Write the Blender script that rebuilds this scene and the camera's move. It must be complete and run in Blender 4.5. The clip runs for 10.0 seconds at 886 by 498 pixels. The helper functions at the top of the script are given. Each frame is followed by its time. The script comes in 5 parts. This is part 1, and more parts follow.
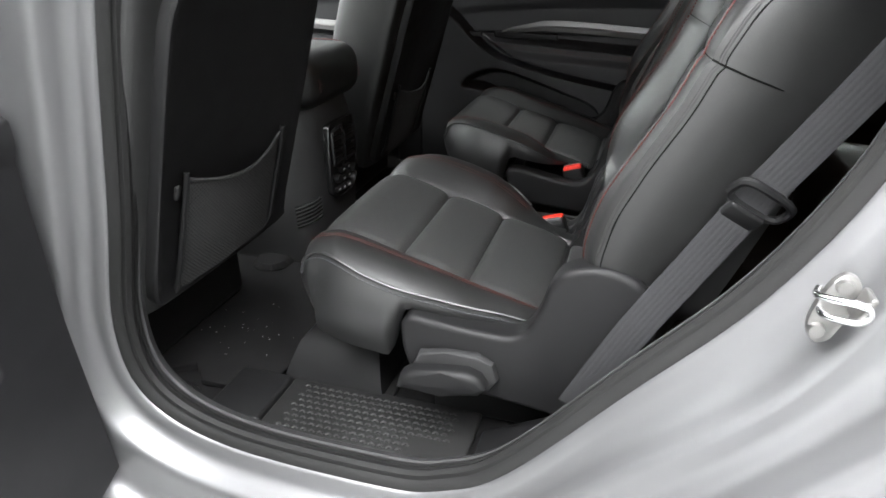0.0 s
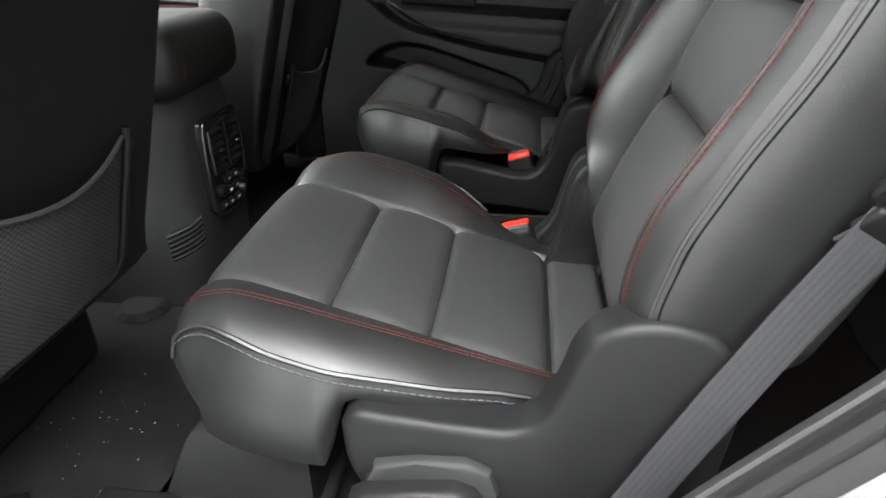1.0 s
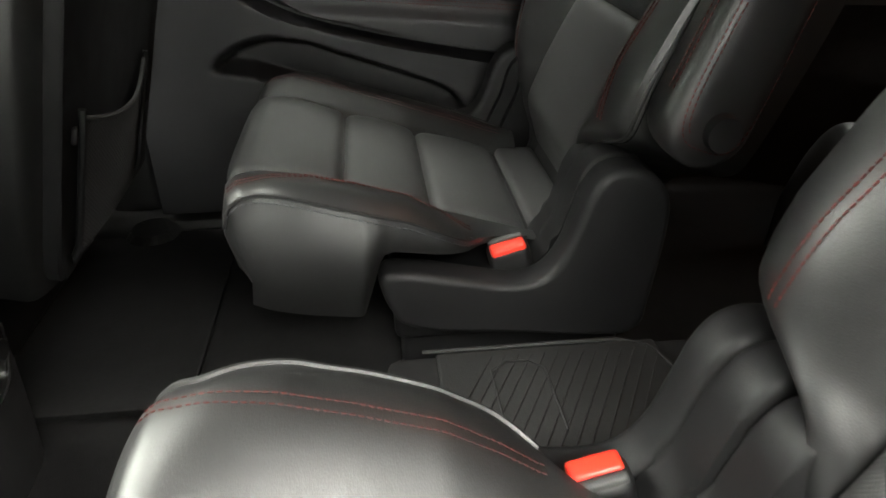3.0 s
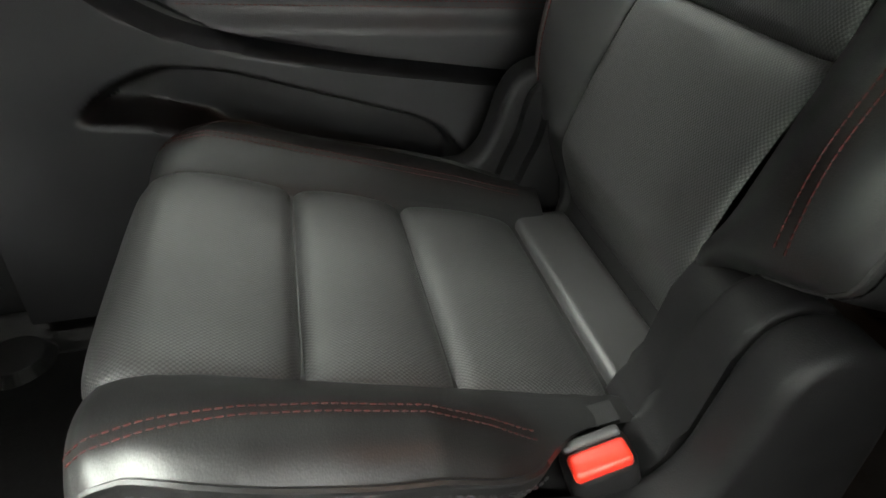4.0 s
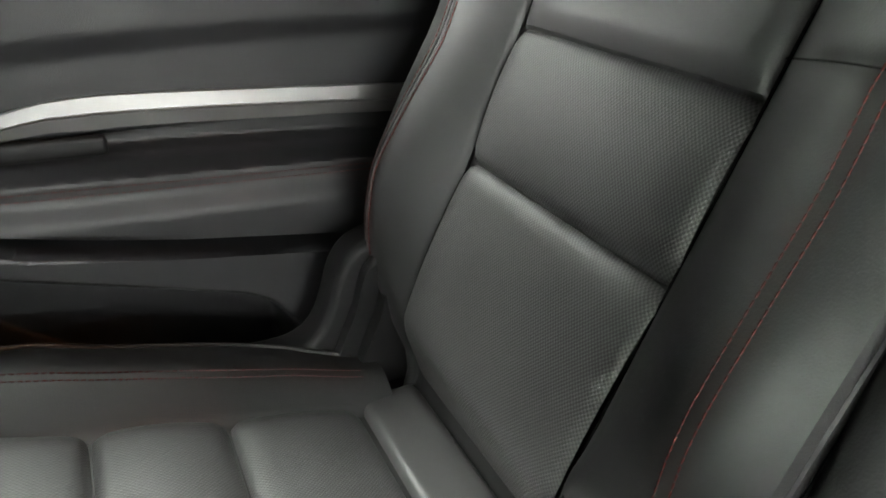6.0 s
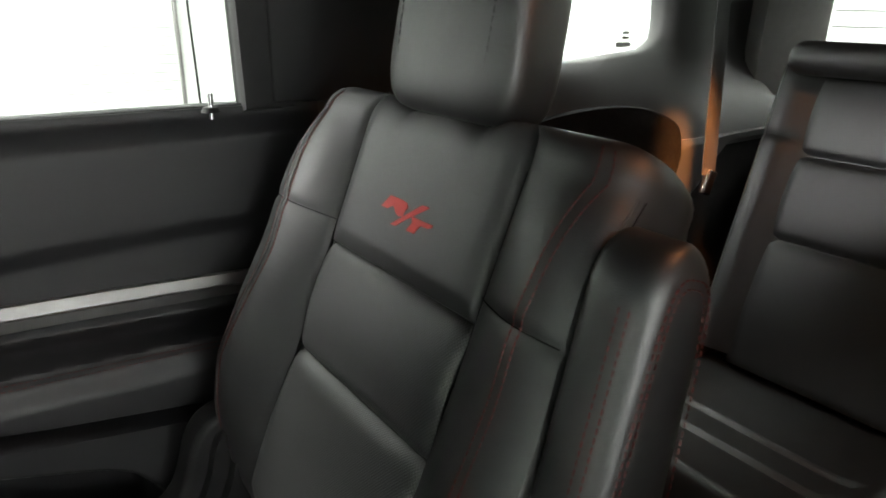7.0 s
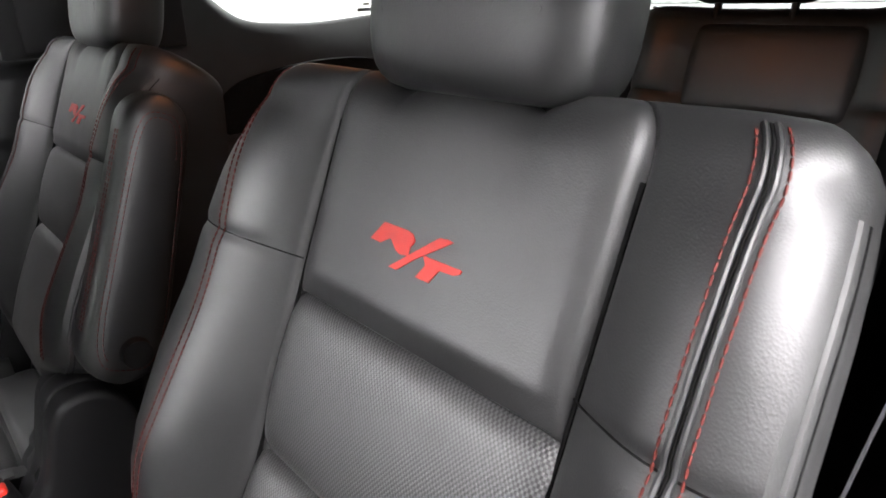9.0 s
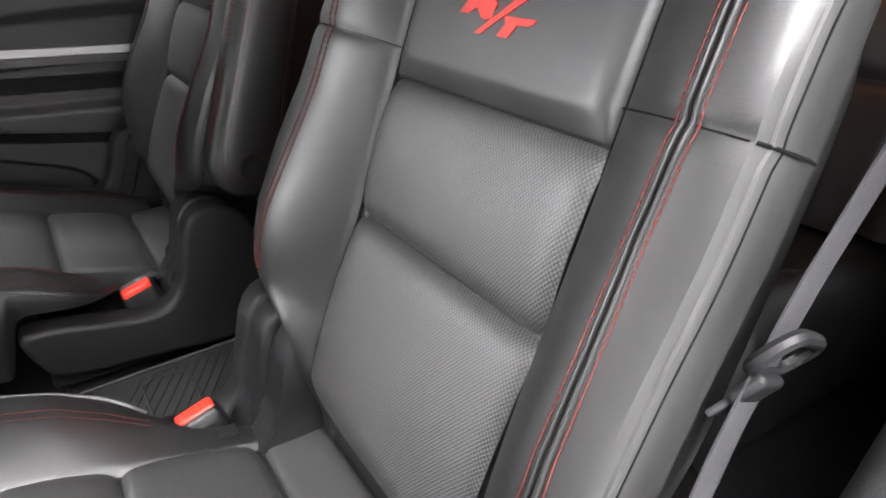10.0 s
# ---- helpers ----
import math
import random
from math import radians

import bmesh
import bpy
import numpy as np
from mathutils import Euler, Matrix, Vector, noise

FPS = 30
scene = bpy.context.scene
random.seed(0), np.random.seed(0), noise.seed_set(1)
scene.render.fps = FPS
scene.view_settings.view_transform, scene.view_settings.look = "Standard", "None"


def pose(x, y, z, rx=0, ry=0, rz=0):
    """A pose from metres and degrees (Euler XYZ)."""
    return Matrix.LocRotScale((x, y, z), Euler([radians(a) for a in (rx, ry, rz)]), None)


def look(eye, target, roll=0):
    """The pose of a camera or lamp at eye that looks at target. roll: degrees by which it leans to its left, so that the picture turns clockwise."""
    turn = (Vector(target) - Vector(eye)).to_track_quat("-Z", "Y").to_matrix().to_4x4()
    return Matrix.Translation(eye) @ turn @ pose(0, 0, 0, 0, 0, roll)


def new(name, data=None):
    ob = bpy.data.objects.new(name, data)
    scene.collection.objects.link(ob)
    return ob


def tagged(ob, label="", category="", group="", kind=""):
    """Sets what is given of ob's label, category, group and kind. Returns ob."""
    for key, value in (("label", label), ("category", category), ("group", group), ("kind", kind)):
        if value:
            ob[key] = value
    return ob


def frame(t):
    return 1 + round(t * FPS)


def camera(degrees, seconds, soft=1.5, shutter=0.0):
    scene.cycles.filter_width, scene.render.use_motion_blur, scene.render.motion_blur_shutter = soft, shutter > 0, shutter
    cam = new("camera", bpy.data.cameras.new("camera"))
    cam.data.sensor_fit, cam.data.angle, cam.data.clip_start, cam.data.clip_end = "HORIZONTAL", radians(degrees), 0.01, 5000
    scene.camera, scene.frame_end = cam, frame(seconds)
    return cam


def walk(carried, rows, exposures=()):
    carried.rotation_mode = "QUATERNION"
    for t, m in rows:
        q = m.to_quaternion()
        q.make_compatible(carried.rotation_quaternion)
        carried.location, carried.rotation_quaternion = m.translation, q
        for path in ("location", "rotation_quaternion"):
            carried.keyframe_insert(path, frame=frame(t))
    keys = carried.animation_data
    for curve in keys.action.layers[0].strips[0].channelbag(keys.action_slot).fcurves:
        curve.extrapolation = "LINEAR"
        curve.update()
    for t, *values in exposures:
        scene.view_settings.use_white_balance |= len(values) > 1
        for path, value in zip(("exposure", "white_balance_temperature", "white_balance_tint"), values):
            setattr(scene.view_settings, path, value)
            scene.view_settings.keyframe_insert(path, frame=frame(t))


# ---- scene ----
cam = camera(69.5, 10.0, 1.6, 0.15)
PATH = [
    (0, (0.101, -1.348, 0.881), (-0.438, 0.37, 0.009), -0.6),
    (0.5, (0.034, -1.198, 0.833), (-0.36, 0.553, -0.05), -0.9),
    (1, (-0.035, -1.058, 0.798), (-0.269, 0.705, -0.118), -1.2),
    (1.5, (-0.112, -0.943, 0.787), (-0.17, 0.793, -0.204), -1.6),
    (2, (-0.141, -0.82, 0.808), (-0.081, 0.884, -0.238), -1.6),
    (2.5, (-0.17, -0.663, 0.802), (-0.011, 1.035, -0.242), -0.1),
    (2.7, (-0.189, -0.597, 0.796), (-0.008, 1.101, -0.244), 0.4),
    (3.8, (-0.207, -0.144, 0.742), (0.118, 1.483, -0.376), -0.1),
    (4, (-0.209, -0.087, 0.751), (0.154, 1.52, -0.383), -0.1),
    (4.5, (-0.213, -0.017, 0.75), (0.243, 1.561, -0.391), -0.5),
    (5, (-0.203, 0.016, 0.755), (0.353, 1.574, -0.369), -0.1),
    (5.2, (-0.186, 0.026, 0.76), (0.396, 1.579, -0.357), -0.1),
    (6.3, (-0.158, 0.019, 0.886), (0.786, 1.549, 0.011), 1.1),
    (6.5, (-0.146, -0.001, 0.924), (0.846, 1.537, 0.118), 0.1),
    (7, (-0.131, -0.106, 0.982), (1.002, 1.386, 0.282), 1.2),
    (7.5, (-0.106, -0.251, 0.982), (1.114, 1.184, 0.308), 1.1),
    (8, (-0.071, -0.419, 0.971), (1.194, 0.983, 0.315), 0.9),
    (8.5, (-0.031, -0.591, 0.959), (1.231, 0.807, 0.285), -0.1),
    (9, (-0.035, -0.677, 0.942), (1.206, 0.713, 0.216), -0.9),
    (9.5, (-0.056, -0.728, 0.913), (1.103, 0.655, 0.051), -1.4),
    (10, (-0.101, -0.771, 0.862), (0.86, 0.714, -0.072), -1.7),
]
EXPOSURES = [(0, 0.65, 6500, 16), (1.0, 1.05, 6550, 14), (2.0, 1.38, 7000, 12), (2.7, 1.55, 7050, 12), (4.0, 1.95, 6900, 11), (5.2, 2.3, 6850, 11), (6.5, 2.75, 6800, 12), (7.0, 1.75, 6800, 12), (7.5, 1.25, 6720, 12), (8.0, 0.7, 6650, 15), (8.5, 0.85, 6620, 20), (9.0, 1.45, 6600, 22), (9.5, 1.7, 6600, 23), (10.0, 1.6, 6600, 21)]
walk(cam, [(t, look(eye, target, roll)) for t, eye, target, roll in PATH], EXPOSURES)

# ---- world and light ----
world = bpy.data.worlds.new("world")
scene.world = world
world.use_nodes = True
world.node_tree.nodes["Background"].inputs["Color"].default_value = (0.9, 0.95, 1.0, 1)
world.node_tree.nodes["Background"].inputs["Strength"].default_value = 0.12


def area_lamp(name, m, sx, sy, watts, colour=(1, 1, 1)):
    data = bpy.data.lights.new(name, "AREA")
    data.shape, data.size, data.size_y, data.energy, data.color = "RECTANGLE", sx, sy, watts, colour
    ob = new(name, data)
    ob.matrix_world = m
    return ob


COOL = (0.96, 1.0, 0.98)
# unseen strip lights under the garage ceiling, placed to light the car's inside
for lx, ly, lw, lsx, lsy in ((-0.75, -2.05, 430, 5.0, 1.8), (-0.1, 1.95, 42, 4.0, 0.8), (4.2, 1.2, 110, 0.6, 5.0), (-2.6, 0.0, 300, 1.8, 2.4)):
    area_lamp("tube_light", pose(lx, ly, 2.72), lsx, lsy, lw, COOL)
# fill lamps added at the walls before the car and behind the camera
area_lamp("wall_fill_lamp", look((-4.82, 1.7, 2.15), (0.2, 0.3, 0.9)), 3.4, 1.0, 280, (0.97, 1.0, 1.0))
area_lamp("wall_fill_lamp", look((-1.0, -4.32, 1.6), (-0.3, 0.0, 0.8)), 3.4, 2.0, 22, (0.98, 1.0, 1.0))
# warm lamps in the headliner: a faint dome over the aisle and a spot over the third row
# the spot is added, without a fitting, and aimed to warm the rear moulding
for lamp_name, watts, cone, blend, m in (("dome_light", 0.65, 160, 0.3, pose(0.44, -0.06, 1.165)), ("moulding_spot", 45.0, 19, 0.8, look((0.93, 0.49, 1.165), (1.035, 0.622, 0.615)))):
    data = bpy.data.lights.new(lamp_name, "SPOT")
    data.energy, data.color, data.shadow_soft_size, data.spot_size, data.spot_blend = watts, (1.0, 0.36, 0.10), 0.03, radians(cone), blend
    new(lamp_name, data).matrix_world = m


# ---- materials ----
def mat(name, colour, rough=0.5, metal=0.0, var=0.12, scale=30.0, bump=0.0, bump_scale=300.0, stretch=(1, 1, 1), spec=0.5, coat=0.0):
    """Principled surface with two scales of colour variation and fine relief."""
    m = bpy.data.materials.new(name)
    m.use_nodes = True
    n, l = m.node_tree.nodes, m.node_tree.links
    b = n["Principled BSDF"]
    b.inputs["Metallic"].default_value = metal
    b.inputs["Specular IOR Level"].default_value = spec
    b.inputs["Coat Weight"].default_value = coat
    tc = n.new("ShaderNodeTexCoord")
    mp = n.new("ShaderNodeMapping")
    mp.inputs["Scale"].default_value = stretch
    l.new(tc.outputs["Object"], mp.inputs["Vector"])
    big, small = n.new("ShaderNodeTexNoise"), n.new("ShaderNodeTexNoise")
    big.inputs["Scale"].default_value, small.inputs["Scale"].default_value = scale / 6, scale
    small.inputs["Detail"].default_value = 6
    for t in (big, small):
        l.new(mp.outputs["Vector"], t.inputs["Vector"])
    add = n.new("ShaderNodeMath")
    add.operation = "ADD"
    l.new(big.outputs["Fac"], add.inputs[0])
    l.new(small.outputs["Fac"], add.inputs[1])
    ramp = n.new("ShaderNodeMapRange")
    ramp.inputs["From Min"].default_value, ramp.inputs["From Max"].default_value = 0.6, 1.4
    ramp.inputs["To Min"].default_value, ramp.inputs["To Max"].default_value = 1 - var, 1 + var
    l.new(add.outputs[0], ramp.inputs["Value"])
    mul = n.new("ShaderNodeVectorMath")
    mul.operation = "MULTIPLY"
    mul.inputs[0].default_value = colour
    l.new(ramp.outputs[0], mul.inputs[1])
    l.new(mul.outputs[0], b.inputs["Base Color"])
    rr = n.new("ShaderNodeMapRange")
    rr.inputs["From Min"].default_value, rr.inputs["From Max"].default_value = 0.6, 1.4
    rr.inputs["To Min"].default_value, rr.inputs["To Max"].default_value = max(0.03, rough - 0.07), min(1, rough + 0.07)
    l.new(add.outputs[0], rr.inputs["Value"])
    l.new(rr.outputs[0], b.inputs["Roughness"])
    if bump:
        fine = n.new("ShaderNodeTexVoronoi")
        fine.inputs["Scale"].default_value = bump_scale
        l.new(mp.outputs["Vector"], fine.inputs["Vector"])
        bp = n.new("ShaderNodeBump")
        bp.inputs["Strength"].default_value, bp.inputs["Distance"].default_value = bump, 0.0006
        l.new(fine.outputs["Distance"], bp.inputs["Height"])
        l.new(bp.outputs["Normal"], b.inputs["Normal"])
    return m


def perforate(m, pitch_u, pitch_v, dark, depth, size=0.0, soft_edge=0.5):
    """Staggered rows of small raised beads with dark gaps between, in metres of the UV map."""
    n, l = m.node_tree.nodes, m.node_tree.links
    b = n["Principled BSDF"]
    uv = n.new("ShaderNodeUVMap")
    sep = n.new("ShaderNodeSeparateXYZ")
    l.new(uv.outputs["UV"], sep.inputs[0])
    waves = []
    for axis, pitch in (("X", pitch_u), ("Y", pitch_v)):
        k = n.new("ShaderNodeMath")
        k.operation = "MULTIPLY"
        k.inputs[1].default_value = math.pi / pitch
        l.new(sep.outputs[axis], k.inputs[0])
        s = n.new("ShaderNodeMath")
        s.operation = "SINE"
        l.new(k.outputs[0], s.inputs[0])
        waves.append(s)
    pr = n.new("ShaderNodeMath")
    pr.operation = "MULTIPLY"
    l.new(waves[0].outputs[0], pr.inputs[0])
    l.new(waves[1].outputs[0], pr.inputs[1])
    bead = n.new("ShaderNodeMapRange")
    bead.interpolation_type = "SMOOTHSTEP"
    bead.inputs["From Min"].default_value, bead.inputs["From Max"].default_value = size - soft_edge, size + soft_edge
    l.new(pr.outputs[0], bead.inputs["Value"])
    mix = n.new("ShaderNodeMix")
    mix.data_type = "RGBA"
    old = b.inputs["Base Color"].links[0].from_socket
    l.new(bead.outputs[0], mix.inputs["Factor"])
    l.new(old, mix.inputs["B"])
    mix.inputs["A"].default_value = (dark, dark, dark, 1)
    l.new(mix.outputs["Result"], b.inputs["Base Color"])
    bp = n.new("ShaderNodeBump")
    bp.inputs["Strength"].default_value, bp.inputs["Distance"].default_value = depth, 0.0012
    l.new(bead.outputs[0], bp.inputs["Height"])
    if b.inputs["Normal"].links:
        l.new(b.inputs["Normal"].links[0].from_socket, bp.inputs["Normal"])
    l.new(bp.outputs["Normal"], b.inputs["Normal"])
    return m


def creased(m, scale, strength):
    """Adds soft broad unevenness, as of leather over foam, beneath the fine grain."""
    n, l = m.node_tree.nodes, m.node_tree.links
    b = n["Principled BSDF"]
    tc, noise, bump = n.new("ShaderNodeTexCoord"), n.new("ShaderNodeTexNoise"), n.new("ShaderNodeBump")
    noise.inputs["Scale"].default_value, noise.inputs["Detail"].default_value = scale, 2
    noise.inputs["Distortion"].default_value = 0.6
    l.new(tc.outputs["Object"], noise.inputs["Vector"])
    bump.inputs["Strength"].default_value, bump.inputs["Distance"].default_value = strength, 0.006
    l.new(noise.outputs["Fac"], bump.inputs["Height"])
    if b.inputs["Normal"].links:
        l.new(b.inputs["Normal"].links[0].from_socket, bump.inputs["Normal"])
    l.new(bump.outputs["Normal"], b.inputs["Normal"])
    return m


LEATHER = mat("black_leather", (0.0100, 0.0102, 0.0102), 0.46, var=0.25, scale=14, bump=0.14, bump_scale=800, spec=0.62)
creased(LEATHER, 22, 0.09)
PERF = perforate(mat("perforated_leather", (0.055, 0.0555, 0.055), 0.41, var=0.18, scale=12, spec=0.6), 0.0020, 0.0016, 0.010, 0.25, 0.05, 0.5)
creased(PERF, 18, 0.07)
RED = mat("red_thread", (0.075, 0.014, 0.011), 0.7, var=0.2, scale=200, spec=0.15)
EMBROIDERY = mat("red_embroidery", (0.42, 0.026, 0.018), 0.55, var=0.15, scale=120, bump=0.4, bump_scale=900, stretch=(1, 4, 1))
# near-black cords of this colour stand in for shade in the seam grooves
SEAM_SHADE = mat("seam_groove_shade", (0.004, 0.004, 0.004), 0.95, spec=0.05)
# leather of the rear strip, lightened to put its sheen into the colour
STRIP_SHEEN = mat("sheen_tinted_leather", (0.040, 0.040, 0.040), 0.33, var=0.15, scale=10, bump=0.06, bump_scale=800)
THREAD = mat("black_thread", (0.02, 0.02, 0.02), 0.6)
STITCH = mat("grey_thread", (0.038, 0.041, 0.046), 0.6)
PLASTIC = mat("black_plastic", (0.008, 0.008, 0.0084), 0.5, var=0.14, scale=25, bump=0.2, bump_scale=900, spec=0.22)
SOFT = mat("soft_door_trim", (0.0110, 0.0110, 0.0122), 0.5, var=0.14, scale=18, bump=0.22, bump_scale=800, spec=0.45)
GLOSS = mat("gloss_black_plastic", (0.012, 0.012, 0.012), 0.18, var=0.1)
FOAM = mat("dark_fabric", (0.016, 0.016, 0.016), 0.9, var=0.2, scale=60, bump=0.4, bump_scale=900)
CARPET = mat("black_carpet", (0.009, 0.0088, 0.009), 0.97, var=0.45, scale=180, bump=1.0, bump_scale=900, spec=0.1)
RUBBER = mat("black_rubber", (0.012, 0.012, 0.012), 0.6, var=0.15, scale=60, bump=0.2, bump_scale=500, spec=0.2)
BELT = mat("grey_webbing", (0.020, 0.020, 0.022), 0.75, var=0.12, scale=80, bump=0.25, bump_scale=900)
PAINT = mat("silver_paint", (0.165, 0.165, 0.169), 0.46, 0.80, var=0.04, scale=900, coat=0.3)
CHROME = mat("chrome", (0.75, 0.75, 0.76), 0.15, 1.0, var=0.05)
GALV = mat("galvanised_steel", (0.26, 0.255, 0.25), 0.38, 0.9, var=0.15, scale=120)
ALU = mat("brushed_aluminium", (0.20, 0.197, 0.195), 0.46, 0.85, var=0.05, scale=90, stretch=(0.05, 1, 1))
BUCKLE_RED = mat("red_plastic", (0.75, 0.03, 0.015), 0.35, var=0.08)
ROOF = mat("dark_headliner", (0.036, 0.036, 0.037), 0.95, var=0.15, scale=60, bump=0.5, bump_scale=700, spec=0.1)
LINER = mat("light_lining", (0.17, 0.167, 0.16), 0.95, var=0.1, scale=60, bump=0.5, bump_scale=700)
QUARTER = mat("grey_quarter_trim", (0.046, 0.047, 0.046), 0.5, var=0.1, scale=20, bump=0.25, bump_scale=900, spec=0.3)
LINING = mat("grey_lining", (0.035, 0.035, 0.036), 0.6, var=0.15, scale=40, bump=0.4, bump_scale=700, spec=0.3)
RIB_RUBBER = mat("rib_rubber", (0.02, 0.02, 0.02), 0.5, var=0.5, scale=70, bump=0.2, bump_scale=500, spec=0.35)
TRIM = mat("dark_grey_trim", (0.018, 0.018, 0.0185), 0.6, var=0.1, scale=30, bump=0.3, bump_scale=900, spec=0.25)
WALL = mat("white_wall", (0.62, 0.64, 0.62), 0.7, var=0.04, scale=3)
CONCRETE = mat("painted_concrete", (0.22, 0.22, 0.22), 0.45, var=0.15, scale=4, bump=0.2, bump_scale=80)
WHITE = mat("white_marking", (0.7, 0.7, 0.7), 0.5)
GREY = mat("grey_marking", (0.35, 0.35, 0.35), 0.5)
LENS = bpy.data.materials.new("tube_glow")
LENS.use_nodes = True
LENS.node_tree.nodes["Principled BSDF"].inputs["Emission Color"].default_value = (0.94, 1, 0.97, 1)
LENS.node_tree.nodes["Principled BSDF"].inputs["Emission Strength"].default_value = 6.0
DOME_LENS = bpy.data.materials.new("dome_glow")
DOME_LENS.use_nodes = True
DOME_LENS.node_tree.nodes["Principled BSDF"].inputs["Emission Color"].default_value = (1, 0.5, 0.2, 1)
DOME_LENS.node_tree.nodes["Principled BSDF"].inputs["Emission Strength"].default_value = 3.0
GLASS = bpy.data.materials.new("window_glass")
GLASS.use_nodes = True
_n, _l = GLASS.node_tree.nodes, GLASS.node_tree.links
_n.remove(_n["Principled BSDF"])
_tr, _gl, _mx = _n.new("ShaderNodeBsdfTransparent"), _n.new("ShaderNodeBsdfGlossy"), _n.new("ShaderNodeMixShader")
_lw, _pw, _ma = _n.new("ShaderNodeLayerWeight"), _n.new("ShaderNodeMath"), _n.new("ShaderNodeMath")
_tr.inputs["Color"].default_value = (0.9, 0.93, 0.91, 1)
_gl.inputs["Roughness"].default_value = 0.02
_pw.operation, _ma.operation = "POWER", "MULTIPLY_ADD"
_pw.inputs[1].default_value = 5.0
_ma.inputs[1].default_value, _ma.inputs[2].default_value = 0.5, 0.03
_l.new(_lw.outputs["Facing"], _pw.inputs[0])
_l.new(_pw.outputs[0], _ma.inputs[0])
_l.new(_ma.outputs[0], _mx.inputs[0])
_l.new(_tr.outputs[0], _mx.inputs[1])
_l.new(_gl.outputs[0], _mx.inputs[2])
_l.new(_mx.outputs[0], _n["Material Output"].inputs["Surface"])
TINTED = GLASS.copy()
TINTED.name = "tinted_window_glass"
for _node in TINTED.node_tree.nodes:
    if _node.type == "BSDF_TRANSPARENT":
        _node.inputs["Color"].default_value = (0.62, 0.635, 0.625, 1)
# nearly opaque glass, added to keep lamp light off the third row
LIGHT_STOP = GLASS.copy()
LIGHT_STOP.name = "light_stop_glass"
for _node in LIGHT_STOP.node_tree.nodes:
    if _node.type == "BSDF_TRANSPARENT":
        _node.inputs["Color"].default_value = (0.10, 0.105, 0.10, 1)


# ---- mesh helpers ----
def mesh_of(name, bm, material, sharp=38):
    bmesh.ops.recalc_face_normals(bm, faces=bm.faces)
    me = bpy.data.meshes.new(name)
    bm.to_mesh(me)
    bm.free()
    me.materials.append(material)
    for p in me.polygons:
        p.use_smooth = True
    me.set_sharp_from_angle(angle=radians(sharp))
    return me


def part(name, bm, material, parent=None, label="", sharp=38):
    ob = new(name, mesh_of(name, bm, material, sharp))
    if parent is not None:
        ob.parent = parent
    if label:
        tagged(ob, label)
    return ob


def thing(name, label, category, group="", kind="", at=(0, 0, 0)):
    ob = new(name)
    ob.empty_display_size = 0.05
    ob.location = at
    return tagged(ob, label, category, group, kind)


def grid(f, nu, nv, thick=None, uv=None):
    """Sheet f(u, v), u and v in 0..1; thick: a vector that gives it a back."""
    bm = bmesh.new()
    rows = [[bm.verts.new(f(i / nu, j / nv)) for j in range(nv + 1)] for i in range(nu + 1)]
    layer = bm.loops.layers.uv.new("UVMap") if uv else None
    for i in range(nu):
        for j in range(nv):
            fc = bm.faces.new((rows[i][j], rows[i + 1][j], rows[i + 1][j + 1], rows[i][j + 1]))
            if uv:
                for lp, (a, b) in zip(fc.loops, ((i, j), (i + 1, j), (i + 1, j + 1), (i, j + 1))):
                    lp[layer].uv = uv(a / nu, b / nv)
    if thick is not None:
        edge = [e for e in bm.edges if e.is_boundary]
        got = bmesh.ops.extrude_edge_only(bm, edges=edge)
        vs = [g for g in got["geom"] if isinstance(g, bmesh.types.BMVert)]
        for v in vs:
            v.co += Vector(thick)
    return bm


def loft(loops, cap=(True, True)):
    """Skin over closed loops of equal length."""
    bm = bmesh.new()
    rings = [[bm.verts.new(p) for p in lp] for lp in loops]
    k = len(rings[0])
    for a, b in zip(rings, rings[1:]):
        for i in range(k):
            bm.faces.new((a[i], a[(i + 1) % k], b[(i + 1) % k], b[i]))
    for on, ring in zip(cap, (rings[0], rings[-1])):
        if on:
            bm.faces.new(ring)
    return bm


def tube(points, r, n=8, squash=1.0, cap=True):
    """Round bar along points."""
    pts = [Vector(p) for p in points]
    loops = []
    side = None
    for i, p in enumerate(pts):
        d = (pts[min(i + 1, len(pts) - 1)] - pts[max(i - 1, 0)]).normalized()
        if side is None:
            side = d.orthogonal().normalized()
        side = (side - d * side.dot(d)).normalized()
        up = d.cross(side)
        loops.append([p + side * r * math.cos(2 * math.pi * k / n) + up * r * squash * math.sin(2 * math.pi * k / n) for k in range(n)])
    return loft(loops, (cap, cap))


def rbox(sx, sy, sz, bevel=0.01, m=None, seg=3):
    """Box with rounded edges, centred, moved by m."""
    bm = bmesh.new()
    bmesh.ops.create_cube(bm, size=1)
    bmesh.ops.scale(bm, vec=(sx, sy, sz), verts=bm.verts)
    if bevel:
        bmesh.ops.bevel(bm, geom=bm.edges[:], offset=min(bevel, 0.49 * min(sx, sy, sz)), segments=seg, profile=0.5, affect="EDGES")
    if m is not None:
        bmesh.ops.transform(bm, matrix=m, verts=bm.verts)
    return bm


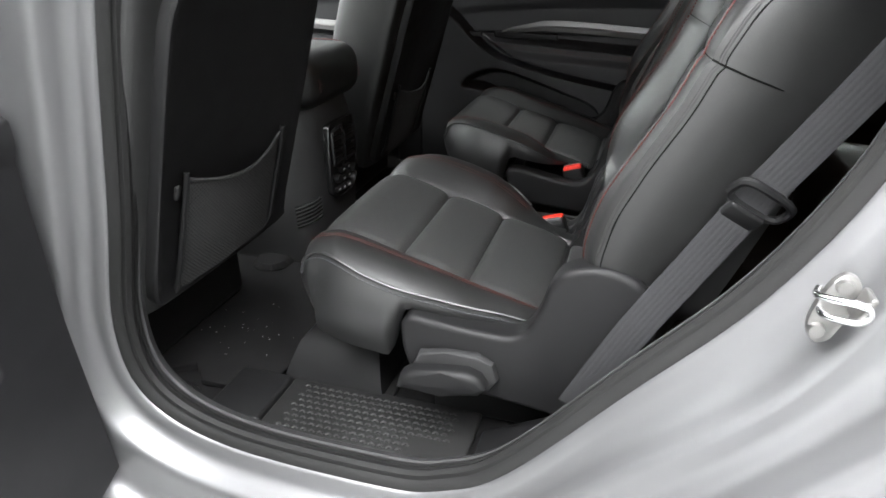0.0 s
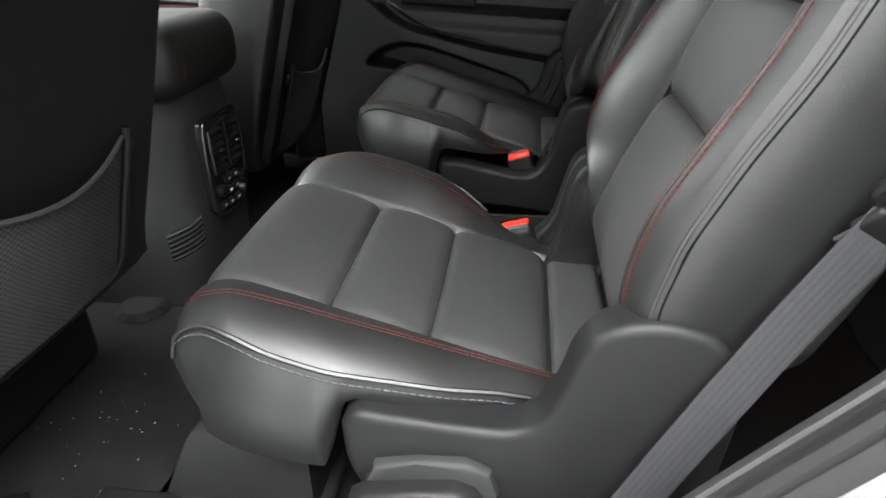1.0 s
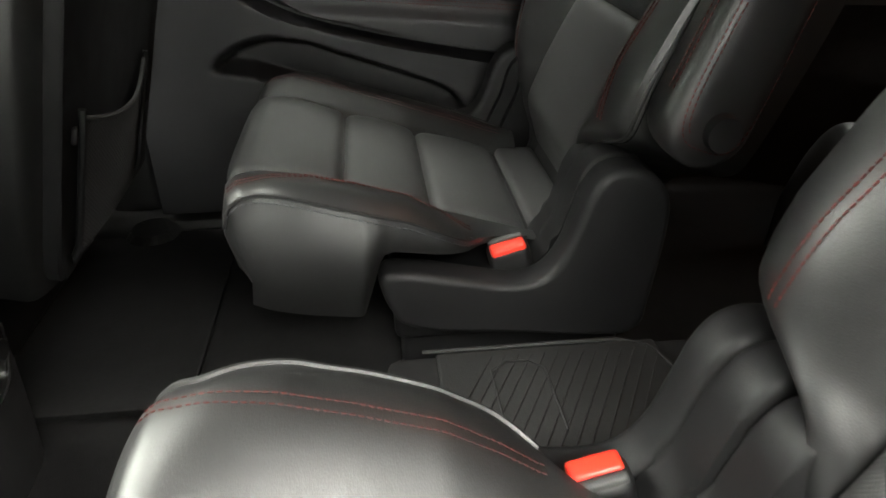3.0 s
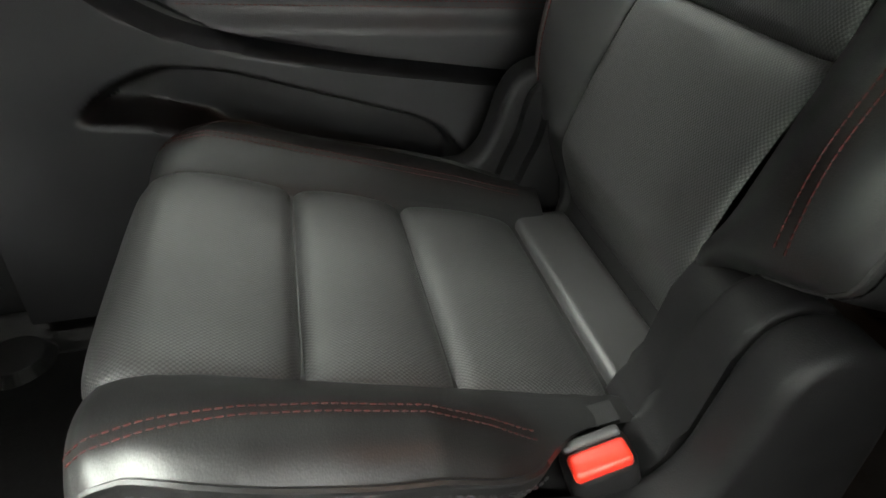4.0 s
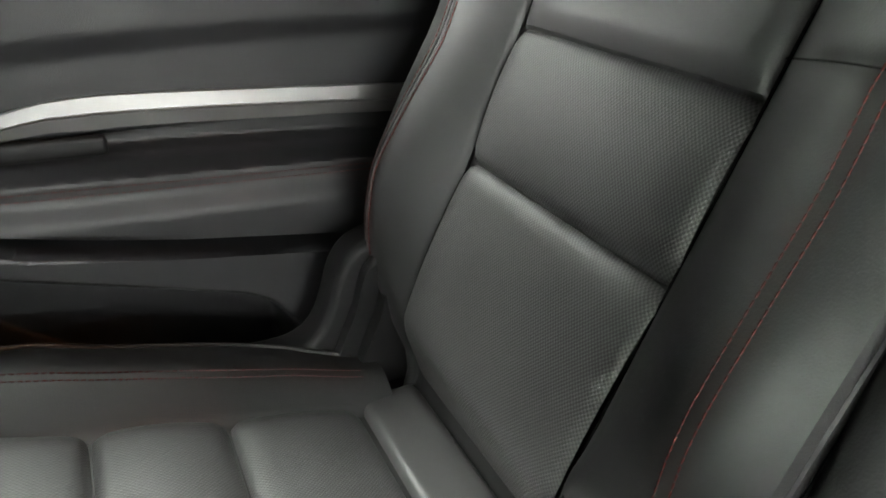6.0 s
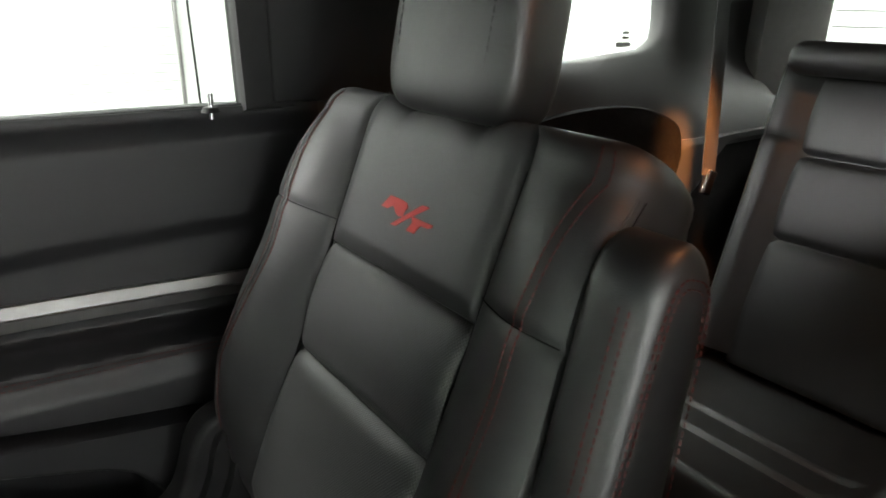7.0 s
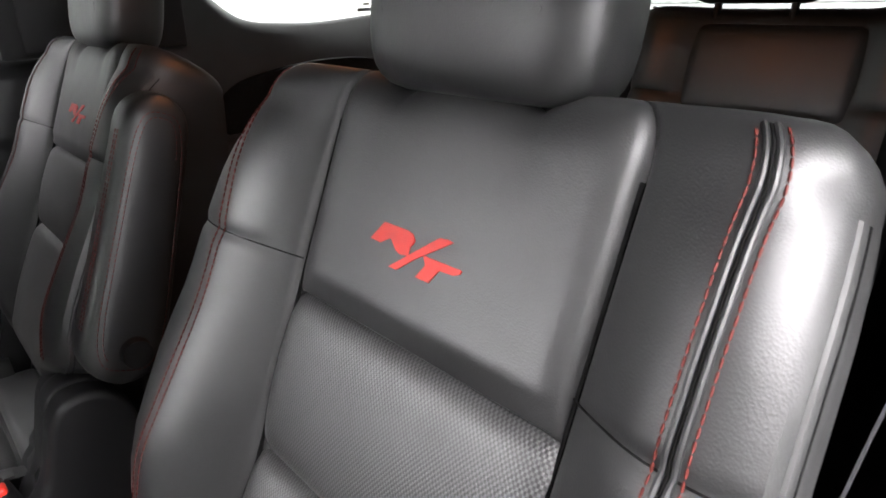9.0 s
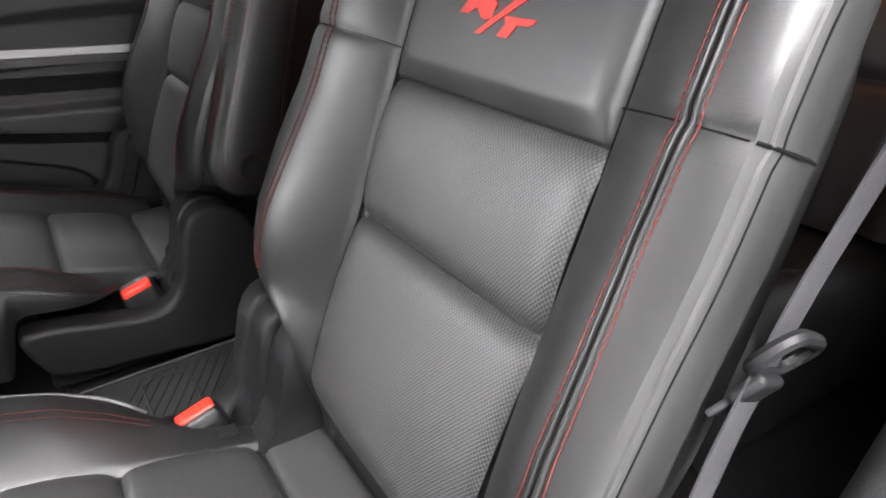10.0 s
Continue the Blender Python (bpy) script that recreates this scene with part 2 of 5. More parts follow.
def slab(outline, axis, a, b, bevel=0.004, seg=2):
    """Plate of an outline in the other two axes, from a to b along axis."""
    bm = bmesh.new()
    put = {"x": lambda p, w: (w, p[0], p[1]), "y": lambda p, w: (p[0], w, p[1]), "z": lambda p, w: (p[0], p[1], w)}[axis]
    lo = [bm.verts.new(put(p, a)) for p in outline]
    hi = [bm.verts.new(put(p, b)) for p in outline]
    k = len(lo)
    f1, f2 = bm.faces.new(lo), bm.faces.new(hi[::-1])
    for i in range(k):
        bm.faces.new((lo[i], hi[i], hi[(i + 1) % k], lo[(i + 1) % k]))
    if bevel:
        rim = list({e for f in (f1, f2) for e in f.edges})
        bmesh.ops.bevel(bm, geom=rim, offset=bevel, segments=seg, profile=0.5, affect="EDGES")
    return bm


def pillow(outline, a, b, r):
    """Plate across y with softly rounded rims."""
    pts = [(p.x, p.y) for p in curve_pts([(x, z, 0) for x, z in outline] + [(*outline[0], 0)], 3)[:-1]]
    k = len(pts)
    area = sum(p[0] * q[1] - q[0] * p[1] for p, q in zip(pts, pts[1:] + pts[:1]))
    turn = 1 if area > 0 else -1

    def inset(d, y):
        out = []
        for i, (x, z) in enumerate(pts):
            tx, tz = pts[(i + 1) % k][0] - pts[i - 1][0], pts[(i + 1) % k][1] - pts[i - 1][1]
            n = math.hypot(tx, tz)
            out.append((x - turn * tz / n * d * turn * turn, y, z + turn * tx / n * d))
        return out

    sg = 1 if b > a else -1
    steps = [(r * (1 - math.sin(w * math.pi / 10)), r * (1 - math.cos(w * math.pi / 10))) for w in range(6)]
    loops = [inset(d, a + sg * e) for d, e in steps] + [inset(d, b - sg * e) for d, e in steps[::-1]]
    return loft(loops)


def join(*bms):
    out = bmesh.new()
    for b in bms:
        me = bpy.data.meshes.new("tmp")
        b.to_mesh(me)
        b.free()
        out.from_mesh(me)
        bpy.data.meshes.remove(me)
    return out


def lerp(table, x):
    """Piecewise smooth value from (x, y) pairs."""
    if x <= table[0][0]:
        return table[0][1]
    for (a, p), (b, q) in zip(table, table[1:]):
        if x <= b:
            t = (x - a) / (b - a)
            return p + (q - p) * t
    return table[-1][1]


def soft(table, x, w=0.012):
    return sum(lerp(table, x + w * k) for k in (-1.5, -0.75, 0, 0.75, 1.5)) / 5


def smooth(t):
    t = min(1, max(0, t))
    return t * t * (3 - 2 * t)


def curve_pts(pts, n):
    """Catmull-Rom through the points, n steps a span."""
    pts = [Vector(p) for p in pts]
    out = []
    for i in range(len(pts) - 1):
        p0, p1, p2, p3 = pts[max(i - 1, 0)], pts[i], pts[i + 1], pts[min(i + 2, len(pts) - 1)]
        for k in range(n):
            t = k / n
            out.append(0.5 * (2 * p1 + (p2 - p0) * t + (2 * p0 - 5 * p1 + 4 * p2 - p3) * t * t + (3 * p1 - p0 - 3 * p2 + p3) * t ** 3))
    out.append(pts[-1])
    return out


def stitches(points, length=0.0055, gap=0.0022, r=0.0008):
    """Row of short threads along a line."""
    pts = [Vector(p) for p in points]
    acc, marks = 0.0, []
    dist = [0.0]
    for a, b in zip(pts, pts[1:]):
        dist.append(dist[-1] + (b - a).length)

    def at(d):
        for i in range(len(pts) - 1):
            if d <= dist[i + 1]:
                return pts[i].lerp(pts[i + 1], (d - dist[i]) / max(1e-9, dist[i + 1] - dist[i]))
        return pts[-1]

    verts, faces = [], []
    while acc + length < dist[-1]:
        a, b = at(acc), at(acc + length)
        d = (b - a).normalized()
        s = d.orthogonal().normalized()
        u = d.cross(s)
        k = len(verts)
        for e, rr in ((a, 0.5), (a.lerp(b, 0.2), 1), (a.lerp(b, 0.8), 1), (b, 0.5)):
            for c in range(5):
                w = 2 * math.pi * c / 5
                verts.append(e + (s * math.cos(w) + u * math.sin(w)) * r * rr)
        for q in range(3):
            for c in range(5):
                faces.append((k + 5 * q + c, k + 5 * q + (c + 1) % 5, k + 5 * q + 5 + (c + 1) % 5, k + 5 * q + 5 + c))
        acc += length + gap
    me = bpy.data.meshes.new("tmp")
    me.from_pydata(verts, [], faces)
    bm = bmesh.new()
    bm.from_mesh(me)
    bpy.data.meshes.remove(me)
    return bm


# ---- second-row seats ----
MID = 0.37          # seat's middle from the car's middle
TOP = ((-0.42, 0.452), (-0.34, 0.466), (-0.30, 0.457), (-0.23, 0.436), (-0.12, 0.402), (0.0, 0.365), (0.06, 0.352), (0.10, 0.345))
LOW = ((-0.345, 0.335), (-0.216, 0.318), (-0.212, 0.33), (-0.192, 0.40), (-0.18, 0.405), (-0.06, 0.378), (-0.01, 0.374), (0.03, 0.37))
INS_I, INS_O = 0.228, 0.502
EDGE_I = ((-0.36, 0.150), (-0.33, 0.132), (-0.28, 0.124), (-0.20, 0.124), (-0.11, 0.136), (-0.08, 0.160), (-0.055, 0.190), (0.03, 0.205))
EDGE_O = ((-0.36, 0.585), (-0.33, 0.605), (-0.28, 0.614), (-0.20, 0.612), (-0.10, 0.598), (0.03, 0.562))
SEAMS_X = (-0.425, -0.232, -0.124, 0.004)
NOSE = -0.343
NOSE_P = ((0.0, 0.0, 0.0), (0.06, -0.016, -0.003), (0.13, -0.028, -0.014), (0.25, -0.034, -0.045), (0.45, -0.020, -0.088), (0.55, 0.0, -0.118), (0.62, 0.022, -0.132), (1.0, 0.13, -0.15))


def cushion_z(x, v):
    z = soft(TOP, x)
    vi, vo = soft(EDGE_I, x), soft(EDGE_O, x)
    if v < INS_I:
        t, peak, end = (INS_I - v) / (INS_I - vi), 0.75, 0.62
        rise = lerp(((-0.36, 0.014), (-0.33, 0.022), (-0.27, 0.036), (-0.22, 0.041), (-0.16, 0.040), (-0.12, 0.026), (-0.09, 0.010), (-0.05, 0.002)), x)
    elif v > INS_O:
        t, peak, end = (v - INS_O) / (vo - INS_O), 0.6, lerp(((-0.20, 0.3), (-0.05, 0.85)), x)
        rise = lerp(((-0.36, 0.010), (-0.32, 0.020), (-0.25, 0.025), (-0.15, 0.026), (-0.05, 0.025), (0.03, 0.022)), x)
    else:
        return z
    t = min(1, t)
    b = math.sin(0.5 * math.pi * t / peak) if t < peak else 1 - (1 - end) * ((t - peak) / (1 - peak)) ** 2
    return z + rise * b


def cushion_at(xi, v):
    """Point (x, v, z) of the cushion; xi runs back to front over the top and on down the nose."""
    te = min(1, abs(v - MID) / 0.24)
    bow = 0.026 * te ** 3.2
    if xi >= NOSE:
        return Vector((xi + bow * smooth((-0.22 - xi) / 0.115), v, cushion_z(xi, v)))
    a = (NOSE - xi) / 0.30
    x = NOSE + lerp([(p, q) for p, q, r in NOSE_P], a)
    z = cushion_z(NOSE, v) + lerp([(p, r) for p, q, r in NOSE_P], a)
    return Vector((x + bow * max(0.2, 1 - a), v, z))


def cushion_on(xi, v, off):
    """The same, lifted by off along the surface's normal."""
    p = cushion_at(xi, v)
    d = cushion_at(xi - 0.004, v) - cushion_at(xi + 0.004, v)
    n = Vector((d.z, 0, -d.x)).normalized()
    if n.z < 0 and xi >= NOSE:
        n = -n
    return p + n * off


def build_seat(s):
    """A captain's chair; s is -1 on the car's driver's side and 1 on the other."""
    seat = thing("captain_chair", "black leather captain's chair with red stitching and embroidered emblem", "car seat", "second-row seats")
    P = lambda x, v, z: Vector((x, s * v, z))

    # cushion: top, nose and underside
    def flip(p):
        return Vector((p.x, s * p.y, p.z))

    def shell(u, w):
        xi = 0.045 - 0.68 * u
        xe = max(xi, NOSE)
        vi, vo = soft(EDGE_I, xe), soft(EDGE_O, xe)
        v = vi + (vo - vi) * w
        inside = smooth((v - INS_I) / 0.006) * smooth((INS_O - v) / 0.006) * smooth((xi - SEAMS_X[0]) / 0.01)
        return flip(cushion_on(xi, v, -0.008 * inside))

    cushion = part("cushion", grid(shell, 110, 100), LEATHER, seat, "black leather seat cushion")
    for table, sign in ((EDGE_I, -1), (EDGE_O, 1)):
        cols = [0.03 - 0.0095 * k for k in range(23)] + [-0.189, -0.194, -0.20, -0.206, -0.211, -0.214, -0.217] + [-0.222 - 0.0095 * k for k in range(12)] + [NOSE - 0.009 * k for k in range(22)]

        if sign < 0:
            cols = [c for c in cols if c < -0.005]

        def skirt(u, w, cols=cols, table=table, sign=sign):
            xi = cols[min(len(cols) - 1, round(u * (len(cols) - 1)))]
            v = soft(table, max(xi, NOSE))
            top = cushion_at(xi, v)
            if xi >= NOSE:
                bot = Vector((xi, v, soft(LOW, xi, 0.002)))
            else:
                bot = Vector((lerp(((NOSE - 0.2, -0.31), (NOSE, -0.335)), xi), v, 0.333))
            out = min(0.018, 0.15 * (top.z - bot.z)) * math.sin(math.pi * w) * (1 if xi < -0.19 else 0.6) * (1 if xi > NOSE else max(0.0, 1 - (NOSE - xi) / 0.15))
            p = top.lerp(bot, w)
            p.y += sign * out
            return flip(p)

        part("side_panel", grid(skirt, len(cols) - 1, 10, (0, -sign * s * 0.02, 0)), LEATHER, cushion)
        rear = 0.02 if sign > 0 else -0.085
        run = [rear - (rear + 0.41) * k / 50 for k in range(51)]
        line = []
        for xi in run:
            p = cushion_at(xi, soft(table, max(xi, NOSE)))
            p.y += sign * 0.0015
            p.z += 0.001
            line.append(flip(p))
        part("piping", tube(line, 0.0026, 6), LEATHER, cushion)
        part("seam_thread", stitches([p + Vector((0, sign * s * 0.005, -0.006)) for p in line], 0.006, 0.002, 0.0009), STITCH, cushion, "grey thread")
        for off in (0.0, 0.008):
            row = []
            for q in range(46):
                xi = rear - (rear + 0.385) * q / 45
                v = (0.178 - off if sign < 0 else 0.541 + off) + sign * lerp(((-0.37, 0.010), (-0.28, 0.006), (-0.05, -0.006), (0.02, -0.014)), xi)
                row.append(flip(cushion_on(xi, v, 0.0004)))
            part("red_stitching", stitches(row, 0.0044, 0.0014, 0.00055), RED, cushion, "double row of red thread")
    # three padded panels
    for xa, xb in zip(SEAMS_X, SEAMS_X[1:]):
        def pad(u, w, xa=xa, xb=xb):
            xi, v = xa + (xb - xa) * u, INS_I - 0.001 + (INS_O - INS_I + 0.002) * w
            du, dw = min(u, 1 - u) * (xb - xa), min(w, 1 - w) * (INS_O - INS_I)
            fall = 0.010 * math.exp(-du / 0.0055) + 0.0058 * math.exp(-dw / 0.008)
            return flip(cushion_on(xi, v, 0.0045 * math.sin(math.pi * u) - fall + 0.001))

        part("seat_pad", grid(pad, 44, 60, uv=lambda u, w, xa=xa, xb=xb: (xa + (xb - xa) * u, w * (INS_O - INS_I))), PERF, cushion, "perforated leather pad", 60)
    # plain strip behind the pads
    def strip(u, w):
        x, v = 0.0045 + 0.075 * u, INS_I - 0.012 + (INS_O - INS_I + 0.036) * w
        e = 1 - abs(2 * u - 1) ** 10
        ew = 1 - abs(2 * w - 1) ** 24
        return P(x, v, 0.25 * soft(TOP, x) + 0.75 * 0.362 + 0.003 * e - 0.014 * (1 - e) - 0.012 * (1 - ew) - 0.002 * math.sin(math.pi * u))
    part("rear_strip", grid(strip, 24, 40, (0, 0, -0.02)), STRIP_SHEEN, cushion, "plain smooth strip with sheen in its colour")

    # backrest
    U, N = Vector((0.371, 0, 0.928)), Vector((-0.928, 0, 0.371))

    def bp(z, v, out):
        h = (z - 0.39) / 0.928
        # the foot of the backrest tucks in behind the cushion
        return Vector((0.044, s * v, 0.39)) + U * h + N * (out - 0.040 * smooth((0.455 - z) / 0.075))

    B_IN, B_OUT = 0.262, 0.520
    VI = ((0.36, 0.240), (0.40, 0.236), (0.46, 0.232), (0.488, 0.222), (0.500, 0.172), (0.514, 0.136), (0.56, 0.130), (0.66, 0.134), (0.76, 0.146), (0.85, 0.157), (0.875, 0.163), (0.90, 0.18))
    VO = ((0.36, 0.535), (0.40, 0.545), (0.445, 0.57), (0.472, 0.598), (0.50, 0.612), (0.56, 0.619), (0.66, 0.620), (0.76, 0.619), (0.82, 0.616), (0.85, 0.611), (0.875, 0.604), (0.90, 0.59))

    def front_off(z, v):
        vi, vo = soft(VI, z, 0.008), soft(VO, z, 0.008)
        if v < B_IN:
            t = (B_IN - v) / (B_IN - vi)
        elif v > B_OUT:
            t = (v - B_OUT) / (vo - B_OUT)
        else:
            return 0.0
        dip = 0.0028 * math.exp(-((z - 0.757) / 0.0045) ** 2) * smooth(t * 3)
        # the bolsters swell to a peak, then roll over to the edge seam
        peak = soft(((0.36, 0.0), (0.44, 0.008), (0.475, 0.026), (0.51, 0.044), (0.57, 0.056), (0.64, 0.046), (0.70, 0.036), (0.76, 0.036), (0.82, 0.034), (0.86, 0.022), (0.90, 0.0)), z, 0.012)
        rim = soft(((0.36, -0.02), (0.45, -0.01), (0.475, 0.012), (0.508, 0.032), (0.57, 0.044), (0.64, 0.040), (0.703, 0.031), (0.763, 0.030), (0.816, 0.026), (0.85, 0.010), (0.88, -0.012)), z, 0.01)
        t = min(1, t)
        if t < 0.7:
            return peak * math.sin(0.5 * math.pi * t / 0.7) - dip
        return peak + (rim - peak) * ((t - 0.7) / 0.3) ** 2 - dip

    def shoulder(z, v):
        return 0.006 * smooth((z - 0.735) / 0.02) * smooth((v - B_IN) / 0.02) * smooth((B_OUT - v) / 0.02)

    def ring(z, lift=0.0, shrink=0.0):
        vi, vo = soft(VI, z, 0.008) + shrink, soft(VO, z, 0.008) - shrink
        depth = lerp(((0.36, 0.09), (0.5, 0.135), (0.8, 0.125), (0.88, 0.10)), z)
        pts = []
        near = (-0.0045, -0.003, -0.0015, 0.0, 0.0015, 0.003, 0.006)
        vs = [vi + (B_IN - 0.007 - vi) * k / 15 for k in range(16)] + [B_IN + d for d in near]
        vs += [B_IN + 0.009 + (B_OUT - B_IN - 0.018) * k / 25 for k in range(26)] + [B_OUT - d for d in near[::-1]]
        vs += [B_OUT + 0.007 + (vo - B_OUT - 0.007) * k / 15 for k in range(16)]
        for v in vs:
            o = front_off(z, v)
            o -= 0.008 * smooth((v - B_IN) / 0.006) * smooth((B_OUT - v) / 0.006) * smooth((0.737 - z) / 0.005) + 0.006 * (math.exp(-((v - B_IN) / 0.0035) ** 2) + math.exp(-((v - B_OUT) / 0.0035) ** 2)) - shoulder(z, v)
            pts.append(bp(z, v, o) + U * lift)
        for dv, dn in ((0.006, -0.012), (0.006, -0.04), (-0.008, -0.08), (-0.022, -0.105)):
            pts.append(bp(z, vo + dv, front_off(z, vo) + dn * depth / 0.12) + U * lift)
        for k in range(9):
            w = k / 8
            pts.append(bp(z, vo - 0.034 + (vi - vo + 0.046) * w, -depth - 0.006 * math.sin(math.pi * w)) + U * lift)
        for dv, dn in ((0.0, -0.105), (0.008, -0.08), (0.009, -0.04), (0.006, -0.012)):
            pts.append(bp(z, vi - dv, front_off(z, vi) + dn * depth / 0.12) + U * lift)
        return pts

    zs = [0.36, 0.38, 0.40, 0.43, 0.455, 0.47, 0.48, 0.487, 0.493, 0.499, 0.505, 0.511, 0.517, 0.523, 0.53, 0.55, 0.58, 0.61, 0.64, 0.67, 0.70, 0.72, 0.731, 0.7335, 0.736, 0.739, 0.744, 0.75, 0.754, 0.757, 0.76, 0.764, 0.77, 0.78, 0.80, 0.82, 0.84, 0.855, 0.865]
    loops = [ring(z) for z in zs]
    base = loops[-1]
    mid = sum(base, Vector()) / len(base)

    def crown(p, a):
        """Carries a point of the topmost ring on over the rounded top."""
        f, fx = 1 - 0.13 * (1 - math.cos(a)), 1 - 0.92 * (1 - math.cos(a))
        return Vector((mid.x + (p.x - mid.x) * fx, mid.y + (p.y - mid.y) * f, mid.z + (p.z - mid.z) * fx)) + U * 0.035 * math.sin(a)

    for k in range(1, 8):
        a = k / 7 * math.pi / 2
        loops.append([crown(p, a) for p in base])
    # the headrest's posts press hollows into the top, with creases running from them
    for lp in loops[-9:]:
        for p in lp:
            for sign in (-1, 1):
                d = math.hypot((p.x - 0.262) * 0.8, p.y - s * 0.388 - sign * 0.055)
                crease = math.exp(-((p.y - s * 0.388 - sign * (0.055 + 0.25 * max(0, 0.262 - p.x))) / 0.006) ** 2) * smooth((0.285 - p.x) / 0.03) * smooth((p.x - 0.195) / 0.03)
                p.z -= 0.011 * math.exp(-(d / 0.020) ** 2) + 0.0035 * crease
    backrest = part("backrest", loft(loops), LEATHER, seat, "black leather backrest with side bolsters")
    # panels of the backrest
    for name, za, zb, m, bulge in (("back_pad", 0.385, 0.612, PERF, 0.010), ("back_pad", 0.612, 0.735, PERF, 0.006)):
        def pad(u, w, za=za, zb=zb, bulge=bulge, name=name):
            z, v = za + (zb - za) * u, B_IN + (B_OUT - B_IN) * w
            du, dw = min(u, 1 - u if name == "back_pad" else 1) * (zb - za), min(w, 1 - w) * (B_OUT - B_IN)
            fall = 0.010 * math.exp(-du / 0.0055) + 0.0058 * math.exp(-dw / 0.008)
            if name != "back_pad":
                fall += 0.012 * smooth((u - 0.85) / 0.15)
            return bp(z, v, bulge * math.sin(math.pi * min(1, u * 0.9 + 0.05)) - fall + 0.001)

        part(name, grid(pad, 44, 60, uv=lambda u, w, za=za, zb=zb: ((zb - za) * u, w * (B_OUT - B_IN))), m, backrest, "perforated leather back panel" if m is PERF else "smooth leather shoulder panel with red embroidery")
    # embroidered mark: slanted plain shapes
    shapes = (
        ((-0.045, 0.000), (-0.034, -0.0002), (-0.026, 0.0062), (-0.025, 0.0085), (-0.0175, 0.0096), (-0.0168, 0.008), (-0.022, 0.0057), (-0.0246, 0.0048), (-0.0174, -0.0013), (-0.0124, -0.0028), (-0.0043, -0.0014), (-0.0092, 0.0034), (-0.0038, 0.0053), (-0.0021, 0.0089), (-0.0054, 0.0125), (-0.0118, 0.0136), (-0.0347, 0.0136)),
        ((-0.0205, -0.0131), (-0.0125, -0.0131), (0.0005, -0.0031), (0.0304, 0.0162), (0.0258, 0.0169), (0.0188, 0.0162), (-0.001, 0.0014)),
        ((0.0086, 0.0024), (0.0427, 0.0026), (0.0421, 0.0001), (0.0372, -0.0021), (0.0251, -0.0027), (0.0187, -0.0122), (0.0065, -0.0122), (0.0124, -0.0034), (0.0121, -0.0020)),
    )
    for pts in shapes:
        bm = bmesh.new()
        lo, hi = [], []
        for a, b in pts:
            # reads from the driver's side to the other as one faces the seat
            v = 0.388 - s * a
            o = 0.006
            z = 0.791 + b * 0.928
            lo.append(bm.verts.new(bp(z, v, o - 0.002)))
            hi.append(bm.verts.new(bp(z, v, o + 0.0010)))
        bm.faces.new(hi)
        for i in range(len(lo)):
            j = (i + 1) % len(lo)
            bm.faces.new((lo[i], lo[j], hi[j], hi[i]))
        bmesh.ops.triangulate(bm, faces=[f for f in bm.faces if len(f.verts) > 4])
        part("embroidery", bm, EMBROIDERY, backrest, "red embroidered emblem")
    # red rows and edge seams
    def run_up(v_of, lift, z0=0.475, top=0.9):
        """A line up the backrest's front and on over its rounded top."""
        row = []
        for q in range(60):
            z = z0 + (0.864 - z0) * q / 59
            row.append(bp(z, v_of(z), front_off(z, v_of(z)) + lift))
        last = bp(0.865, v_of(0.865), front_off(0.865, v_of(0.865)) + lift)
        return row + [crown(last, top * k / 6) for k in range(7)]

    # dark cords laid along the pads' edges as the grooves' shade
    for v in (B_IN, B_OUT):
        part("seam", tube([bp(z, v, -0.0035) for z in [0.47 + 0.39 * q / 30 for q in range(31)]], 0.0016, 6), SEAM_SHADE, backrest, "dark cord shading a seam groove")
    for sign, v0, lean in ((-1, 0.180, ((0.47, 0.012), (0.52, 0.008), (0.60, 0.002), (0.70, -0.003), (0.765, -0.008), (0.82, -0.002), (0.88, 0.006))), (1, 0.580, ((0.47, 0.004), (0.57, 0.014), (0.64, 0.010), (0.70, 0.005), (0.757, 0.007), (0.82, 0.006), (0.88, 0.002)))):
        wide = 0.0068 if sign > 0 else 0.0045
        for off in (-wide, wide):
            part("red_stitching", stitches(run_up(lambda z: v0 + off + sign * lerp(lean, z), 0.0006, 0.518 if sign < 0 else 0.485), 0.0046, 0.0009, 0.0007), RED, backrest, "double row of red thread")
        for off in (-0.0026, 0.0026) if sign > 0 else ():
            part("ridge", tube(run_up(lambda z: v0 + off + sign * lerp(lean, z), 0.0002), 0.0016, 8), LEATHER, backrest, "folded leather ridge")
        va, vb = (soft(VI, 0.757, 0.008) + 0.004, B_IN) if sign < 0 else (B_OUT, soft(VO, 0.757, 0.008) - 0.002)
        part("seam", tube([bp(0.757, va + (vb - va) * q / 14, front_off(0.757, va + (vb - va) * q / 14) + 0.0004) for q in range(15)], 0.0006, 6), SEAM_SHADE, backrest, "dark cord shading a seam groove")
        if sign > 0:
            part("seam", tube(run_up(lambda z: v0 + sign * lerp(lean, z), 0.0006), 0.0007, 6), SEAM_SHADE, backrest, "dark cord shading a seam groove")
            # the cross seam runs on over the flank
            part("seam", tube([bp(0.757, soft(VO, 0.757, 0.008) + dv, front_off(0.757, soft(VO, 0.757, 0.008)) + dn) for dv, dn in ((0.0, 0.0), (0.0066, -0.012), (0.0068, -0.04), (-0.0076, -0.08))], 0.0012, 6), SEAM_SHADE, backrest, "dark cord shading a seam groove")
        edge = []
        for q in range(50):
            z = 0.49 + (0.862 - 0.49) * q / 49
            v = soft(VI, z, 0.008) - 0.003 if sign < 0 else soft(VO, z, 0.008) + 0.003
